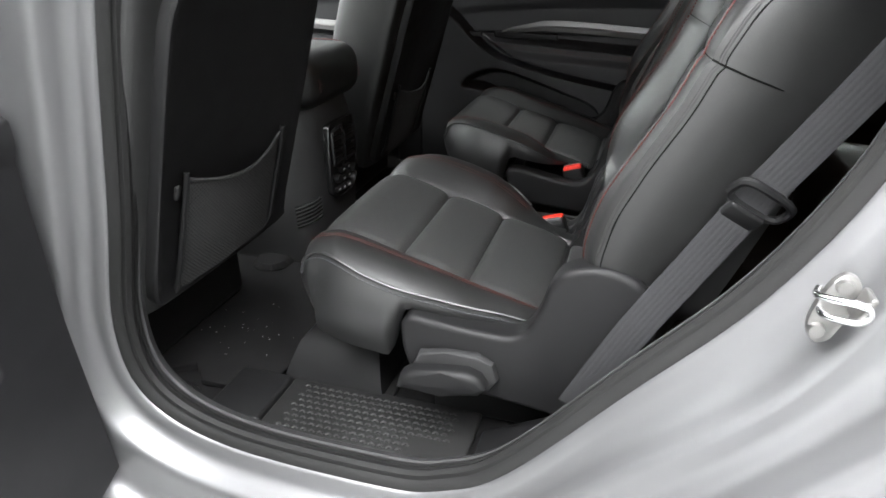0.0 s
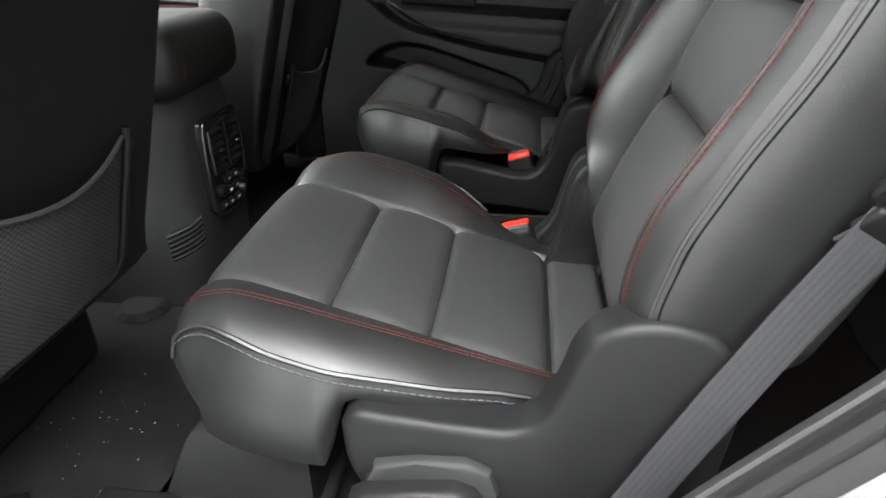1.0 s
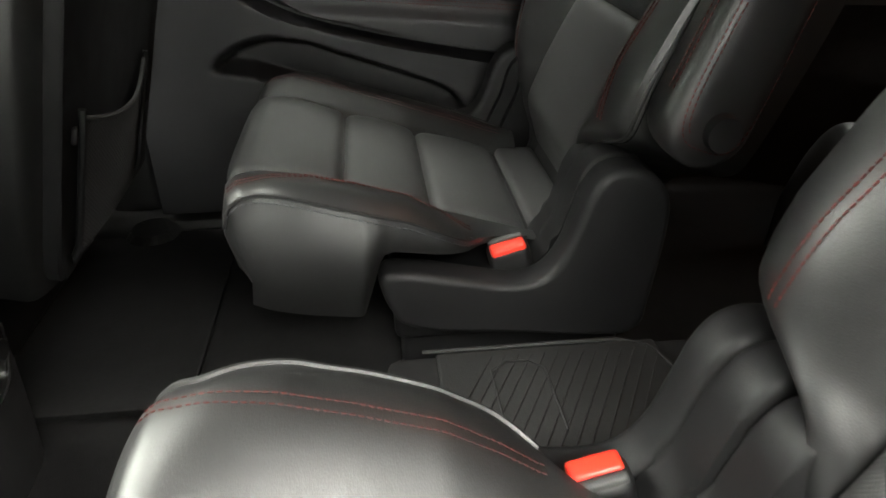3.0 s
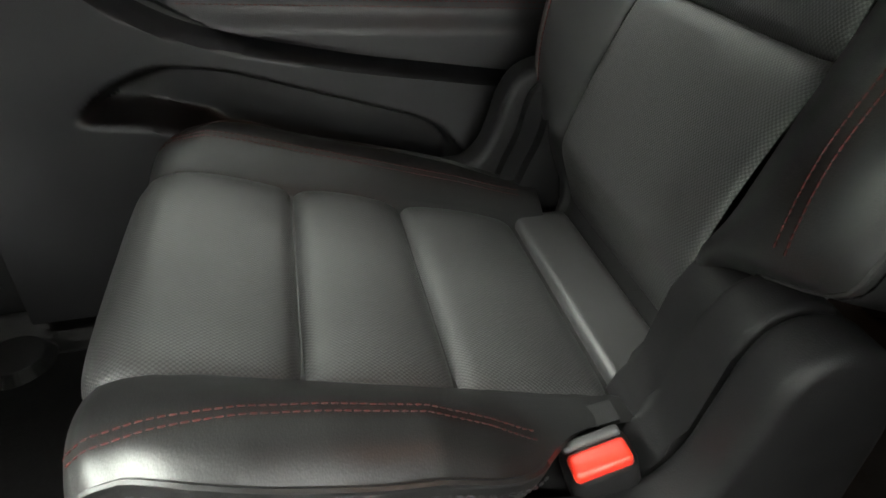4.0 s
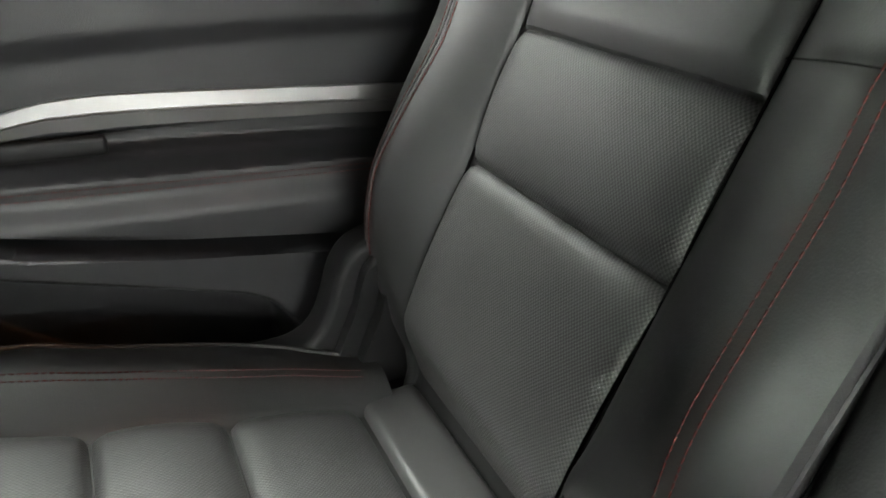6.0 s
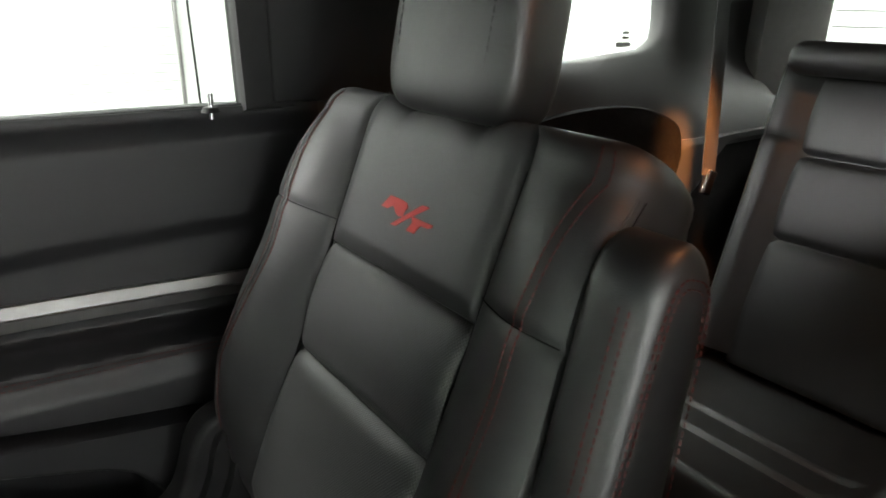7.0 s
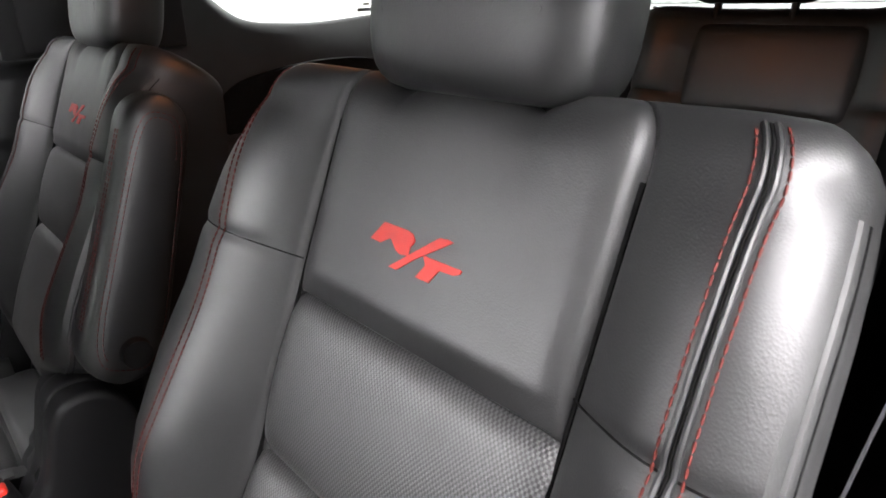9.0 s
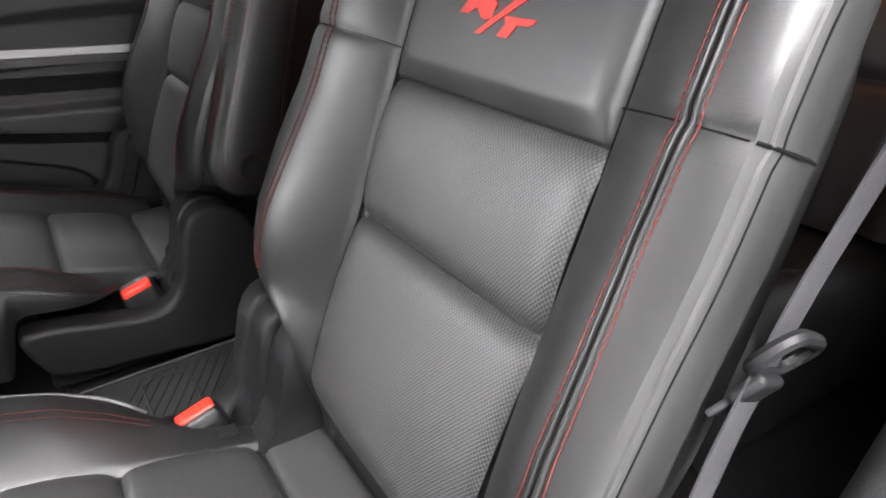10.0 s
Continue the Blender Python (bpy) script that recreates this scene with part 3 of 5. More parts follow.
            edge.append(bp(z, v, front_off(z, v) - 0.009))
        part("piping", tube(edge, 0.0024, 8), THREAD, backrest)
        for dn, dv in ((0.0086, -0.0085), (-0.0055, 0.0026))[0 if sign > 0 else 1:]:
            part("seam", tube([p + N * dn + Vector((0, sign * s * dv, 0)) for p in edge], 0.0011, 6), SEAM_SHADE, backrest, "dark cord shading a seam groove")

    # headrest on two posts
    head = part("headrest", bmesh.new(), LEATHER, seat, "black leather headrest")
    HC = Vector((0.288, s * 0.388, 0.979))
    HU, HN = Vector((0.17, 0, 0.985)), Vector((-0.985, 0, 0.17))
    loops = []
    for k in range(17):
        a = -math.pi / 2 + math.pi * k / 16
        hz = 0.100 * (abs(math.sin(a)) ** 0.5) * (1 if a > 0 else -1)
        f = max(0.05, abs(math.cos(a)) ** 0.27)
        lp = []
        for q in range(32):
            b = 2 * math.pi * q / 32
            cx, cy = math.cos(b), math.sin(b)
            ex = (abs(cx) ** 0.5) * (1 if cx > 0 else -1)
            ey = (abs(cy) ** 0.42) * (1 if cy > 0 else -1)
            lp.append(HC + HU * hz + HN * ex * 0.050 * f + Vector((0, ey * (0.101 - 0.006 * (hz / 0.1)) * (1 - 0.12 * (1 - ex)) * f, 0)))
        loops.append(lp)
    old = head.data
    head.data = mesh_of("headrest", loft(loops), LEATHER)
    bpy.data.meshes.remove(old)
    for sign in (-1, 1):
        line = []
        for k in range(30):
            a = -1.25 + 2.5 * k / 29
            hz = 0.100 * (abs(math.sin(a)) ** 0.6) * (1 if a > 0 else -1)
            f = abs(math.cos(a)) ** 0.45
            line.append(HC + HU * hz + HN * 0.0482 * f + Vector((0, sign * 0.068 * f, 0)))
        part("seam_thread", stitches(line, 0.006, 0.002, 0.001), THREAD, head)
        sleeve = bmesh.new()
        bmesh.ops.create_cone(sleeve, cap_ends=True, segments=24, radius1=0.017, radius2=0.011, depth=0.02, matrix=Matrix.Translation(HC + HU * -0.093 + Vector((0, sign * 0.055, 0))) @ pose(0, 0, 0, 0, 10, 0))
        part("post_sleeve", sleeve, PLASTIC, head, "black plastic post sleeve")
        part("post", tube([HC + HU * -0.16 + Vector((0.0, sign * 0.055, 0)), HC + HU * -0.06 + Vector((0.0, sign * 0.055, 0))], 0.006, 12), CHROME, head, "chrome headrest post")
        part("post_guide", rbox(0.034, 0.03, 0.012, 0.005, pose(0.266, s * 0.388 + sign * 0.055, 0.890, 0, 22, 0)), PLASTIC, backrest, "black plastic post guide")

    # folded armrest on the inner side
    arm_loops = []
    A0, A1 = (Vector((0.112, 0, 0.520)), Vector((0.229, 0, 0.845))) if s > 0 else (Vector((0.155, 0, 0.490)), Vector((0.272, 0, 0.812)))
    av, al = (0.090, 0.036) if s > 0 else (0.098, 0.002)
    AU = (A1 - A0).normalized()
    AN = Vector((-AU.z, 0, AU.x))
    L = (A1 - A0).length
    for k in range(33):
        t = 0.5 - 0.5 * math.cos(math.pi * k / 32)
        h = L * t
        w = 0.052 - 0.014 * t
        endf = min(1, math.sqrt(max(0, 1 - max(0, (0.045 - h) / 0.045) ** 2)), math.sqrt(max(0, 1 - max(0, (h - L + 0.04) / 0.04) ** 2)))
        endf = max(endf, 0.08)
        lp = []
        for q in range(48):
            b = 2 * math.pi * q / 48
            cx, cy = math.cos(b), math.sin(b)
            ex = (abs(cx) ** 0.6) * (1 if cx > 0 else -1)
            ey = (abs(cy) ** 0.6) * (1 if cy > 0 else -1)
            lp.append(A0 + AU * h + AN * (ex * w * endf) + Vector((0, s * (av + al * t + ey * 0.032 * (0.6 + 0.4 * endf)), 0)))
        arm_loops.append(lp)
    arm = part("armrest", loft(arm_loops), LEATHER, seat, "folded padded leather armrest")
    # red thread right round the flat inner face, and a second row along its front
    for inset, lo, hi in ((0.011, 0.0, 1.0), (0.017, 0.0, 0.62)):
        ringpts = []
        for k in range(65):
            a = 2 * math.pi * (lo + (hi - lo) * k / 64) - 0.35 * math.pi
            ca, sa = math.cos(a), math.sin(a)
            h = 0.5 * L + (0.5 * L - inset - 0.010) * math.copysign(abs(sa) ** 0.35, sa)
            w = 0.052 - 0.014 * h / L - inset
            ringpts.append(A0 + AU * h + AN * (w * math.copysign(abs(ca) ** 0.55, ca)) + Vector((0, s * (av - 0.0312 + al * h / L), 0)))
        part("red_stitching", stitches(ringpts, 0.0046, 0.0016, 0.0007), RED, arm, "red thread")
    for side_v in (av - 0.015, av - 0.007):
        part("red_stitching", stitches([A0 + AU * (L * k / 22) + AN * (0.0523 - 0.014 * k / 22) + Vector((0, s * (side_v + al * k / 22), 0)) for k in range(4, 20)], 0.0046, 0.0016, 0.0007), RED, arm, "red thread")
    cyl = bmesh.new()
    bmesh.ops.create_cone(cyl, cap_ends=True, segments=28, radius1=0.019, radius2=0.017, depth=0.012, matrix=pose(A0.x + 0.022, s * (av - 0.031), A0.z + 0.038, s * 90, 0, 0))
    part("pivot_cap", cyl, PLASTIC, arm, "round plastic pivot cap")

    # plastic base with side shields
    foot = ((0.125, 0.268), (0.05, 0.27), (-0.03, 0.282), (-0.165, 0.296), (-0.190, 0.335))
    inner = ((-0.200, 0.378), (-0.16, 0.380), (-0.092, 0.364), (-0.045, 0.354), (-0.008, 0.358), (0.014, 0.386), (0.026, 0.430), (0.038, 0.475), (0.058, 0.496), (0.092, 0.497), (0.122, 0.476), (0.136, 0.44), (0.132, 0.34)) + foot
    outer = ((-0.192, 0.404), (-0.13, 0.398), (-0.07, 0.392), (-0.030, 0.392), (-0.008, 0.408), (0.006, 0.440), (0.016, 0.478), (0.034, 0.503), (0.065, 0.514), (0.100, 0.512), (0.132, 0.497), (0.150, 0.465), (0.155, 0.42), (0.145, 0.34)) + foot

    def rounded(pts):
        out = []
        for k, p in enumerate(pts):
            q, r = pts[(k + 1) % len(pts)], pts[k - 1]
            out += [(0.75 * p[0] + 0.25 * r[0], 0.75 * p[1] + 0.25 * r[1]), (0.75 * p[0] + 0.25 * q[0], 0.75 * p[1] + 0.25 * q[1])]
        return out

    base = part("seat_base", rbox(0.30, 0.44, 0.085, 0.01, pose(-0.03, s * MID, 0.30, 0, 0, 0)), PLASTIC, seat)
    # shields with the recliner covers and drums that run on from their humps towards the backrest
    for pts, va, vb, ca, cb, da, db in ((inner, 0.116, 0.160, 0.161, 0.202, 0.204, 0.246), (outer, 0.582, 0.628, 0.566, 0.581, 0.548, 0.565)):
        part("side_shield", pillow(rounded(pts), s * va, s * vb, 0.010), PLASTIC, base, "moulded black plastic shield")
        back = 0.0 if pts is inner else 0.022
        hump = [(min(0.13, x + back) - 0.002 * (1 if x > 0.09 else -1), z - 0.002) for x, z in pts if x > -0.02 and z > 0.30] + [(0.125, 0.268), (-0.02, 0.27)]
        hp = [(p.x, p.y) for p in curve_pts([(a, b, 0) for a, b in hump] + [(*hump[0], 0)], 3)[:-1]]
        part("recliner_cover", slab(hp, "y", s * ca, s * cb, 0.006, 3), PLASTIC, base, "moulded plastic recliner cover")
        drum = [(0.085 + back * 0.6 + (a - 0.085) * 0.86, 0.425 + (b - 0.425) * 0.86) for a, b in hp]
        part("recliner_drum", slab(drum, "y", s * da, s * db, 0.004, 3), PLASTIC, base, "recessed plastic recliner drum")
    part("latch_bar", tube([(0.072, s * 0.235, 0.385), (0.082, s * 0.235, 0.41), (0.084, s * 0.235, 0.425)], 0.003, 8), CHROME, base, "small chrome latch wire")
    for vx in (0.21, 0.52):
        part("seat_foot", rbox(0.30, 0.06, 0.14, 0.012, pose(-0.02, s * vx, 0.245)), PLASTIC, base)
    # belt buckle in the scoop of the inner shield
    bm_ = pose(-0.028, s * 0.170, 0.334, 0, -16, 0) @ Matrix.Scale(1.04, 4)
    buckle = part("buckle", rbox(0.050, 0.034, 0.095, 0.010, bm_, 4), PLASTIC, seat, "black belt buckle with red button")
    part("release_button", rbox(0.042, 0.019, 0.012, 0.004, bm_ @ pose(0, -s * 0.006, 0.0445)), BUCKLE_RED, buckle, "red release button")
    part("tongue_slot", rbox(0.042, 0.008, 0.012, 0.003, bm_ @ pose(0, s * 0.0095, 0.0450)), QUARTER, buckle, "grey tongue slot")
    # recline lever on the outer side
    lever = ((-0.190, 0.298), (-0.183, 0.322), (-0.165, 0.334), (-0.12, 0.341), (-0.085, 0.345), (-0.066, 0.338), (-0.056, 0.322), (-0.068, 0.308), (-0.12, 0.300))
    part("recline_lever", slab(lever, "y", s * 0.630, s * 0.662, 0.010, 4), PLASTIC, base, "black plastic recline lever")
    lever2 = ((-0.172, 0.325), (-0.160, 0.352), (-0.12, 0.360), (-0.075, 0.362), (-0.052, 0.350), (-0.044, 0.325), (-0.056, 0.305), (-0.12, 0.310))
    part("lever_recess", slab(lever2, "y", s * 0.622, s * 0.640, 0.005, 2), TRIM, base)
    return seat, P


seat_left, _ = build_seat(-1)
seat_right, _ = build_seat(1)


# ---- garage round the car ----
GROUND = -0.42
part("ground", rbox(11, 9, 0.1, 0, pose(0.5, 0, GROUND - 0.05)), CONCRETE)
tagged(bpy.data.objects["ground"], "grey painted concrete garage floor", "floor", kind="structure")
for nm, sx, sy, px, py in (("wall_south", 11, 0.15, 0.5, -4.5), ("wall_north", 11, 0.15, 0.5, 4.5), ("wall_west", 0.15, 9, -5, 0), ("wall_east", 0.15, 9, 6, 0)):
    w = part(nm, rbox(sx, sy, 3.3, 0, pose(px, py, GROUND + 1.65)), WALL)
    tagged(w, "white garage wall with ribbed panels", "wall", kind="structure")
    rows, pitch = (60, 0.055) if nm == "wall_north" else (30, 0.11)
    for k in range(rows):
        z = GROUND + pitch * (k + 0.5)
        m = pose(px if rows < 60 else -1.95, py - 0.085 * np.sign(py), z) if sy < 1 else pose(px - 0.085 * np.sign(px), py, z)
        part("wall_rib", rbox((sx if rows < 60 else 6.08) if sy < 1 else 0.02, 0.02 if sy < 1 else sy, pitch - 0.0022, 0.001, m, 1), WALL, w)
# framed glowing panels added round the wall fill lamps, standing in for windows
FILL_GLOW = bpy.data.materials.new("fill_pane_glow")
FILL_GLOW.use_nodes = True
FILL_GLOW.node_tree.nodes["Principled BSDF"].inputs["Emission Color"].default_value = (0.95, 1.0, 1.0, 1)
FILL_GLOW.node_tree.nodes["Principled BSDF"].inputs["Emission Strength"].default_value = 1.0
for nm, w, h, m in (("fill_panel_1", 3.4, 1.0, pose(-4.885, 1.7, 2.15, 0, 0, 90)), ("fill_panel_2", 3.4, 2.0, pose(-1.0, -4.385, 1.6))):
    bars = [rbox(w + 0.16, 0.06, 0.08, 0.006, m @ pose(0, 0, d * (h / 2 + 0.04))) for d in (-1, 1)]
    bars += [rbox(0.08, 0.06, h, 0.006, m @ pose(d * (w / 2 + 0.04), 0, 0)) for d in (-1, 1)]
    fill_frame = part(nm, join(*bars), GALV)
    tagged(fill_frame, "grey metal frame added round a wall fill lamp", "window", kind="structure")
    part("pane", rbox(w, 0.01, h, 0, m), FILL_GLOW, fill_frame, "glowing panel added behind the fill lamp")
track = thing("door_track", "thin grey guide rail beside the slatted garage door", "door rail", at=(1.095, 4.37, GROUND + 1.2))
part("rail", rbox(0.022, 0.03, 2.4, 0.004), GALV, track)
cord = thing("pull_cord", "dark pull cord hanging by the garage door", "cord", at=(1.180, 4.33, 0.340))
part("cord", tube([(0, 0, 0), (-0.012, 0, 0.5), (-0.05, 0, GROUND + 3.3 - 0.340)], 0.008, 8), RUBBER, cord)
ceil = part("ceiling", rbox(11, 9, 0.1, 0, pose(0.5, 0, GROUND + 3.35)), WALL)
tagged(ceil, "white garage ceiling", "ceiling", kind="structure")
# assumed fixtures, never in view, sized to match the ceiling lamps
for lx, ly, lsx, lsy in ((-0.75, -2.05, 5.0, 1.8), (-0.1, 1.95, 4.0, 0.8), (4.2, 1.2, 0.6, 5.0), (-2.6, 0.0, 1.8, 2.4)):
    lamp = thing("tube_light_fixture", "white ceiling tube light fixture", "ceiling lamp", "garage lights", at=(lx, ly, GROUND + 3.3))
    part("housing", rbox(lsx + 0.1, lsy + 0.1, 0.06, 0.01, pose(0, 0, -0.03)), WALL, lamp)
    part("diffuser", rbox(lsx, lsy, 0.02, 0.005, pose(0, 0, -0.07)), LENS, lamp)

# ---- car body ----
OPEN = ((-0.415, 1.02), (-0.476, 0.801), (-0.527, 0.571), (-0.570, 0.388), (-0.545, 0.275), (-0.421, 0.218), (-0.182, 0.210), (-0.094, 0.228), (-0.012, 0.280), (0.124, 0.442), (0.229, 0.571), (0.303, 0.712), (0.330, 0.85), (0.335, 1.02), (0.30, 1.12), (0.15, 1.17), (-0.25, 1.17), (-0.38, 1.12))


def contour(off):
    pts = curve_pts([(x, z, 0) for x, z in OPEN] + [(*OPEN[0], 0)], 6)[:-1]
    out = []
    k = len(pts)
    for i, p in enumerate(pts):
        t = (pts[(i + 1) % k] - pts[i - 1]).normalized()
        out.append((p.x - t.y * off, p.y + t.x * off))
    return out


def ring_at(y, off):
    # the outline runs anticlockwise seen from the driver's side, so a positive offset leads outwards
    return [(x, y, z) for x, z in contour(-off)]


car = thing("car_body", "silver painted sport utility vehicle body with its rear side door open", "car", at=(0, 0, 0))
# (y, offset, share of the wheel-arch swelling): flange, bulging shelf, valley, outer ridge, lip
prof = ((-0.730, 0.012, 0), (-0.744, 0.006, 0), (-0.753, 0.009, 0), (-0.757, 0.012, 0), (-0.760, 0.024, 0.2), (-0.766, 0.034, 0.6), (-0.778, 0.040, 1.0), (-0.792, 0.044, 1.0), (-0.799, 0.050, 1.0), (-0.803, 0.060, 0.8), (-0.808, 0.080, 0.4), (-0.816, 0.100, 0.2), (-0.834, 0.110, 0), (-0.862, 0.112, 0), (-0.872, 0.115, 0), (-0.877, 0.122, 0), (-0.880, 0.132, 0), (-0.888, 0.138, 0), (-0.900, 0.142, 0), (-0.908, 0.150, 0), (-0.912, 0.175, 0))


def jamb_ring(y, o, share):
    out = []
    for (x, yy, z), (bx, _, bz) in zip(ring_at(y, o), ring_at(y, o + 0.02 * share)):
        near = math.exp(-(((x - 0.20) / 0.14) ** 2 + ((z - 0.52) / 0.16) ** 2))
        out.append((x + (bx - x) * near, yy - 0.012 * share * near, z + (bz - z) * near))
    return out


part("door_jamb", loft([jamb_ring(*p) for p in prof], (False, False)), PAINT, car, "silver painted door jamb", 60)
seal = part("door_seal", loft([ring_at(y, o) for y, o in ((-0.700, 0.030), (-0.704, 0.006), (-0.711, -0.003), (-0.717, -0.004), (-0.719, 0.002), (-0.721, 0.002), (-0.723, -0.006), (-0.731, -0.009), (-0.738, -0.006), (-0.740, 0.000), (-0.742, 0.000), (-0.744, -0.004), (-0.750, 0.000), (-0.753, 0.008), (-0.747, 0.016), (-0.735, 0.020))], (False, False)), RUBBER, car, "black rubber door seal")


# ---- car inside: floor and trim ----
floor = part("car_floor", rbox(3.4, 1.60, 0.03, 0.0, pose(0.0, 0.10, 0.155)), CARPET)
tagged(floor, "black carpeted car floor", "floor", kind="structure")
headliner = part("headliner", rbox(2.71, 1.50, 0.03, 0.01, pose(0.395, 0, 1.215)), ROOF)
tagged(headliner, "dark grey fabric headliner", "ceiling", kind="structure")
lampd = thing("dome_lamp", "small warm dome lamp in the headliner", "ceiling lamp", at=(0.44, -0.06, 1.20))
part("housing", rbox(0.16, 0.10, 0.02, 0.008, pose(0, 0, -0.006)), PLASTIC, lampd)
part("lens", rbox(0.10, 0.05, 0.008, 0.003, pose(0, 0, -0.017)), DOME_LENS, lampd, "glowing warm lens")
screen = part("windscreen_pane", slab([(-1.66, 0.88), (-1.65, 0.88), (-0.89, 1.225), (-0.90, 1.225)], "y", -0.72, 0.72, 0), GLASS, car, "sloping windscreen pane")
screen.visible_shadow = False
bulk = part("wall_west_car", rbox(0.05, 1.5, 0.75, 0.0, pose(-1.66, 0, 0.50)), TRIM)
tagged(bulk, "black footwell bulkhead of the car", "wall", kind="structure")

# inner lining round the open doorway
part("doorway_lining", loft([ring_at(y, o) for y, o in ((-0.716, 0.002), (-0.705, -0.002), (-0.690, 0.006), (-0.672, 0.035), (-0.664, 0.09), (-0.664, 0.16))], (False, False)), LINING, car, "black plastic pillar and sill lining")
# outer skin of the side
outer = ring_at(-0.915, 0.175)
box = []
for x, y, z in outer:
    dx, dz = x + 0.12, z - 0.62
    if z > 0.88:
        box.append((x + 0.02 * np.sign(dx), -0.90, z + 0.01))
    else:
        k = min(1.75 / abs(dx) if dx else 99, 0.95 / abs(dz) if dz < 0 else 99)
        box.append((-0.12 + dx * k, -0.93, 0.62 + min(dz * k, 0.25)))
part("side_skin", loft([outer, box], (False, False)), PAINT, car, "silver painted body side", 60)
part("roof_skin", rbox(2.72, 1.62, 0.03, 0.014, pose(0.40, 0, 1.252)), PAINT, car, "silver painted roof")
part("far_side_skin", rbox(3.5, 0.02, 1.10, 0.006, pose(0.0, 0.92, 0.29)), PAINT, car, "silver painted body side")
# striker on the rear jamb
SX, SY, SZ = 0.276, -0.806, 0.603
plate = [(p.x, p.y) for p in curve_pts([(SX + dx, SZ + dz, 0) for dx, dz in ((-0.008, -0.040), (-0.016, -0.026), (-0.012, 0.0), (-0.004, 0.020), (0.004, 0.028), (0.015, 0.022), (0.018, 0.006), (0.010, -0.020), (0.002, -0.038), (-0.008, -0.040))], 3)[:-1]]
strk = part("striker", slab(plate, "y", SY + 0.004, SY - 0.004, 0.002), GALV, car, "galvanised door striker")
part("striker_bar", tube(curve_pts([(SX - 0.014, SY - 0.002, SZ + 0.012), (SX - 0.016, SY - 0.014, SZ + 0.011), (SX + 0.002, SY - 0.026, SZ + 0.014), (SX + 0.016, SY - 0.027, SZ + 0.012), (SX + 0.021, SY - 0.025, SZ + 0.002), (SX + 0.012, SY - 0.026, SZ - 0.004), (SX - 0.008, SY - 0.016, SZ - 0.006), (SX - 0.010, SY - 0.002, SZ - 0.006)], 5), 0.0031, 10), CHROME, strk, "bent striker wire")
part("striker_stop", rbox(0.006, 0.024, 0.026, 0.002, pose(SX + 0.017, SY - 0.014, SZ + 0.006, 0, 20, 0)), GALV, strk)
for dx, dz in ((0.004, 0.017), (-0.008, -0.027)):
    c = bmesh.new()
    bmesh.ops.create_cone(c, cap_ends=True, segments=24, radius1=0.0075, radius2=0.006, depth=0.005, matrix=pose(SX + dx, SY - 0.006, SZ + dz, 90, 0, 0))
    part("bolt", c, GALV, strk)
# sill tread with raised ribs
sill = thing("sill_plate", "black rubber sill tread with raised ribs", "sill plate")
part("plate", rbox(0.34, 0.13, 0.012, 0.005, pose(-0.255, -0.612, 0.182)), RUBBER, sill)
ribs = []
for i in range(9):
    for j in range(19):
        if i < 3 and j > 14:
            continue
        x, y = -0.395 + 0.0145 * j + (0.007 if i % 2 else 0), -0.668 + 0.0125 * i
        ribs.append(tube([(x, y, 0.1880), (x + 0.003, y + 0.003, 0.1888), (x + 0.007, y + 0.003, 0.1888), (x + 0.010, y, 0.1880)], 0.0019, 5))
part("ribs", join(*ribs), RIB_RUBBER, sill, "raised rubber ribs, lighter than the plate")
part("sill_cover", rbox(0.10, 0.12, 0.02, 0.006, pose(-0.475, -0.615, 0.186)), PLASTIC, sill)
part("rear_cover", rbox(0.16, 0.10, 0.03, 0.008, pose(0.0, -0.64, 0.215, 0, -28, 0)), PLASTIC, sill)
rail = thing("seat_rail_cover", "black plastic seat rail cover on the floor", "rail cover")
part("cover", loft([[(-0.445, -0.56, 0.17), (-0.255, -0.56, 0.17), (-0.255, -0.36, 0.17), (-0.445, -0.36, 0.17)], [(-0.44, -0.55, 0.20), (-0.262, -0.55, 0.20), (-0.262, -0.36, 0.20), (-0.44, -0.36, 0.20)], [(-0.425, -0.520, 0.245), (-0.275, -0.520, 0.245), (-0.275, -0.36, 0.25), (-0.425, -0.36, 0.25)], [(-0.415, -0.50, 0.255), (-0.285, -0.50, 0.255), (-0.285, -0.36, 0.26), (-0.415, -0.36, 0.26)]], (False, True)), PLASTIC, rail)
part("flange", rbox(0.22, 0.16, 0.012, 0.005, pose(-0.352, -0.49, 0.178)), RUBBER, rail)
# floor mats
for s in (-1, 1):
    m = thing("floor_mat", "dusty black carpet floor mat" if s < 0 else "black carpet floor mat", "floor mat", "floor mats")
    out = [(-0.445, s * 0.60), (-0.445, s * 0.17), (-0.475, s * 0.14), (-0.86, s * 0.14), (-0.88, s * 0.17), (-0.88, s * 0.56), (-0.66, s * 0.585), (-0.62, s * 0.56), (-0.585, s * 0.60)]
    part("carpet", slab(out, "z", 0.172, 0.184, 0.004, 2), CARPET, m)
    part("edging", tube([(x, y, 0.184) for x, y in out + out[:1]], 0.002, 6), CARPET, m)
crumbs = []
rnd = random.Random(4)
for k in range(34):
    x, y = rnd.gauss(-0.60, 0.08), rnd.gauss(-0.46, 0.06)
    r = rnd.uniform(0.0003, 0.0009)
    crumbs.append(rbox(r * 2, r * 2, r, 0, pose(x, y, 0.185, 0, 0, rnd.uniform(0, 90))))
tagged(part("floor_dust", join(*crumbs), GREY), "pale crumbs of dust lying on the floor mat", "dust", kind="stuff")
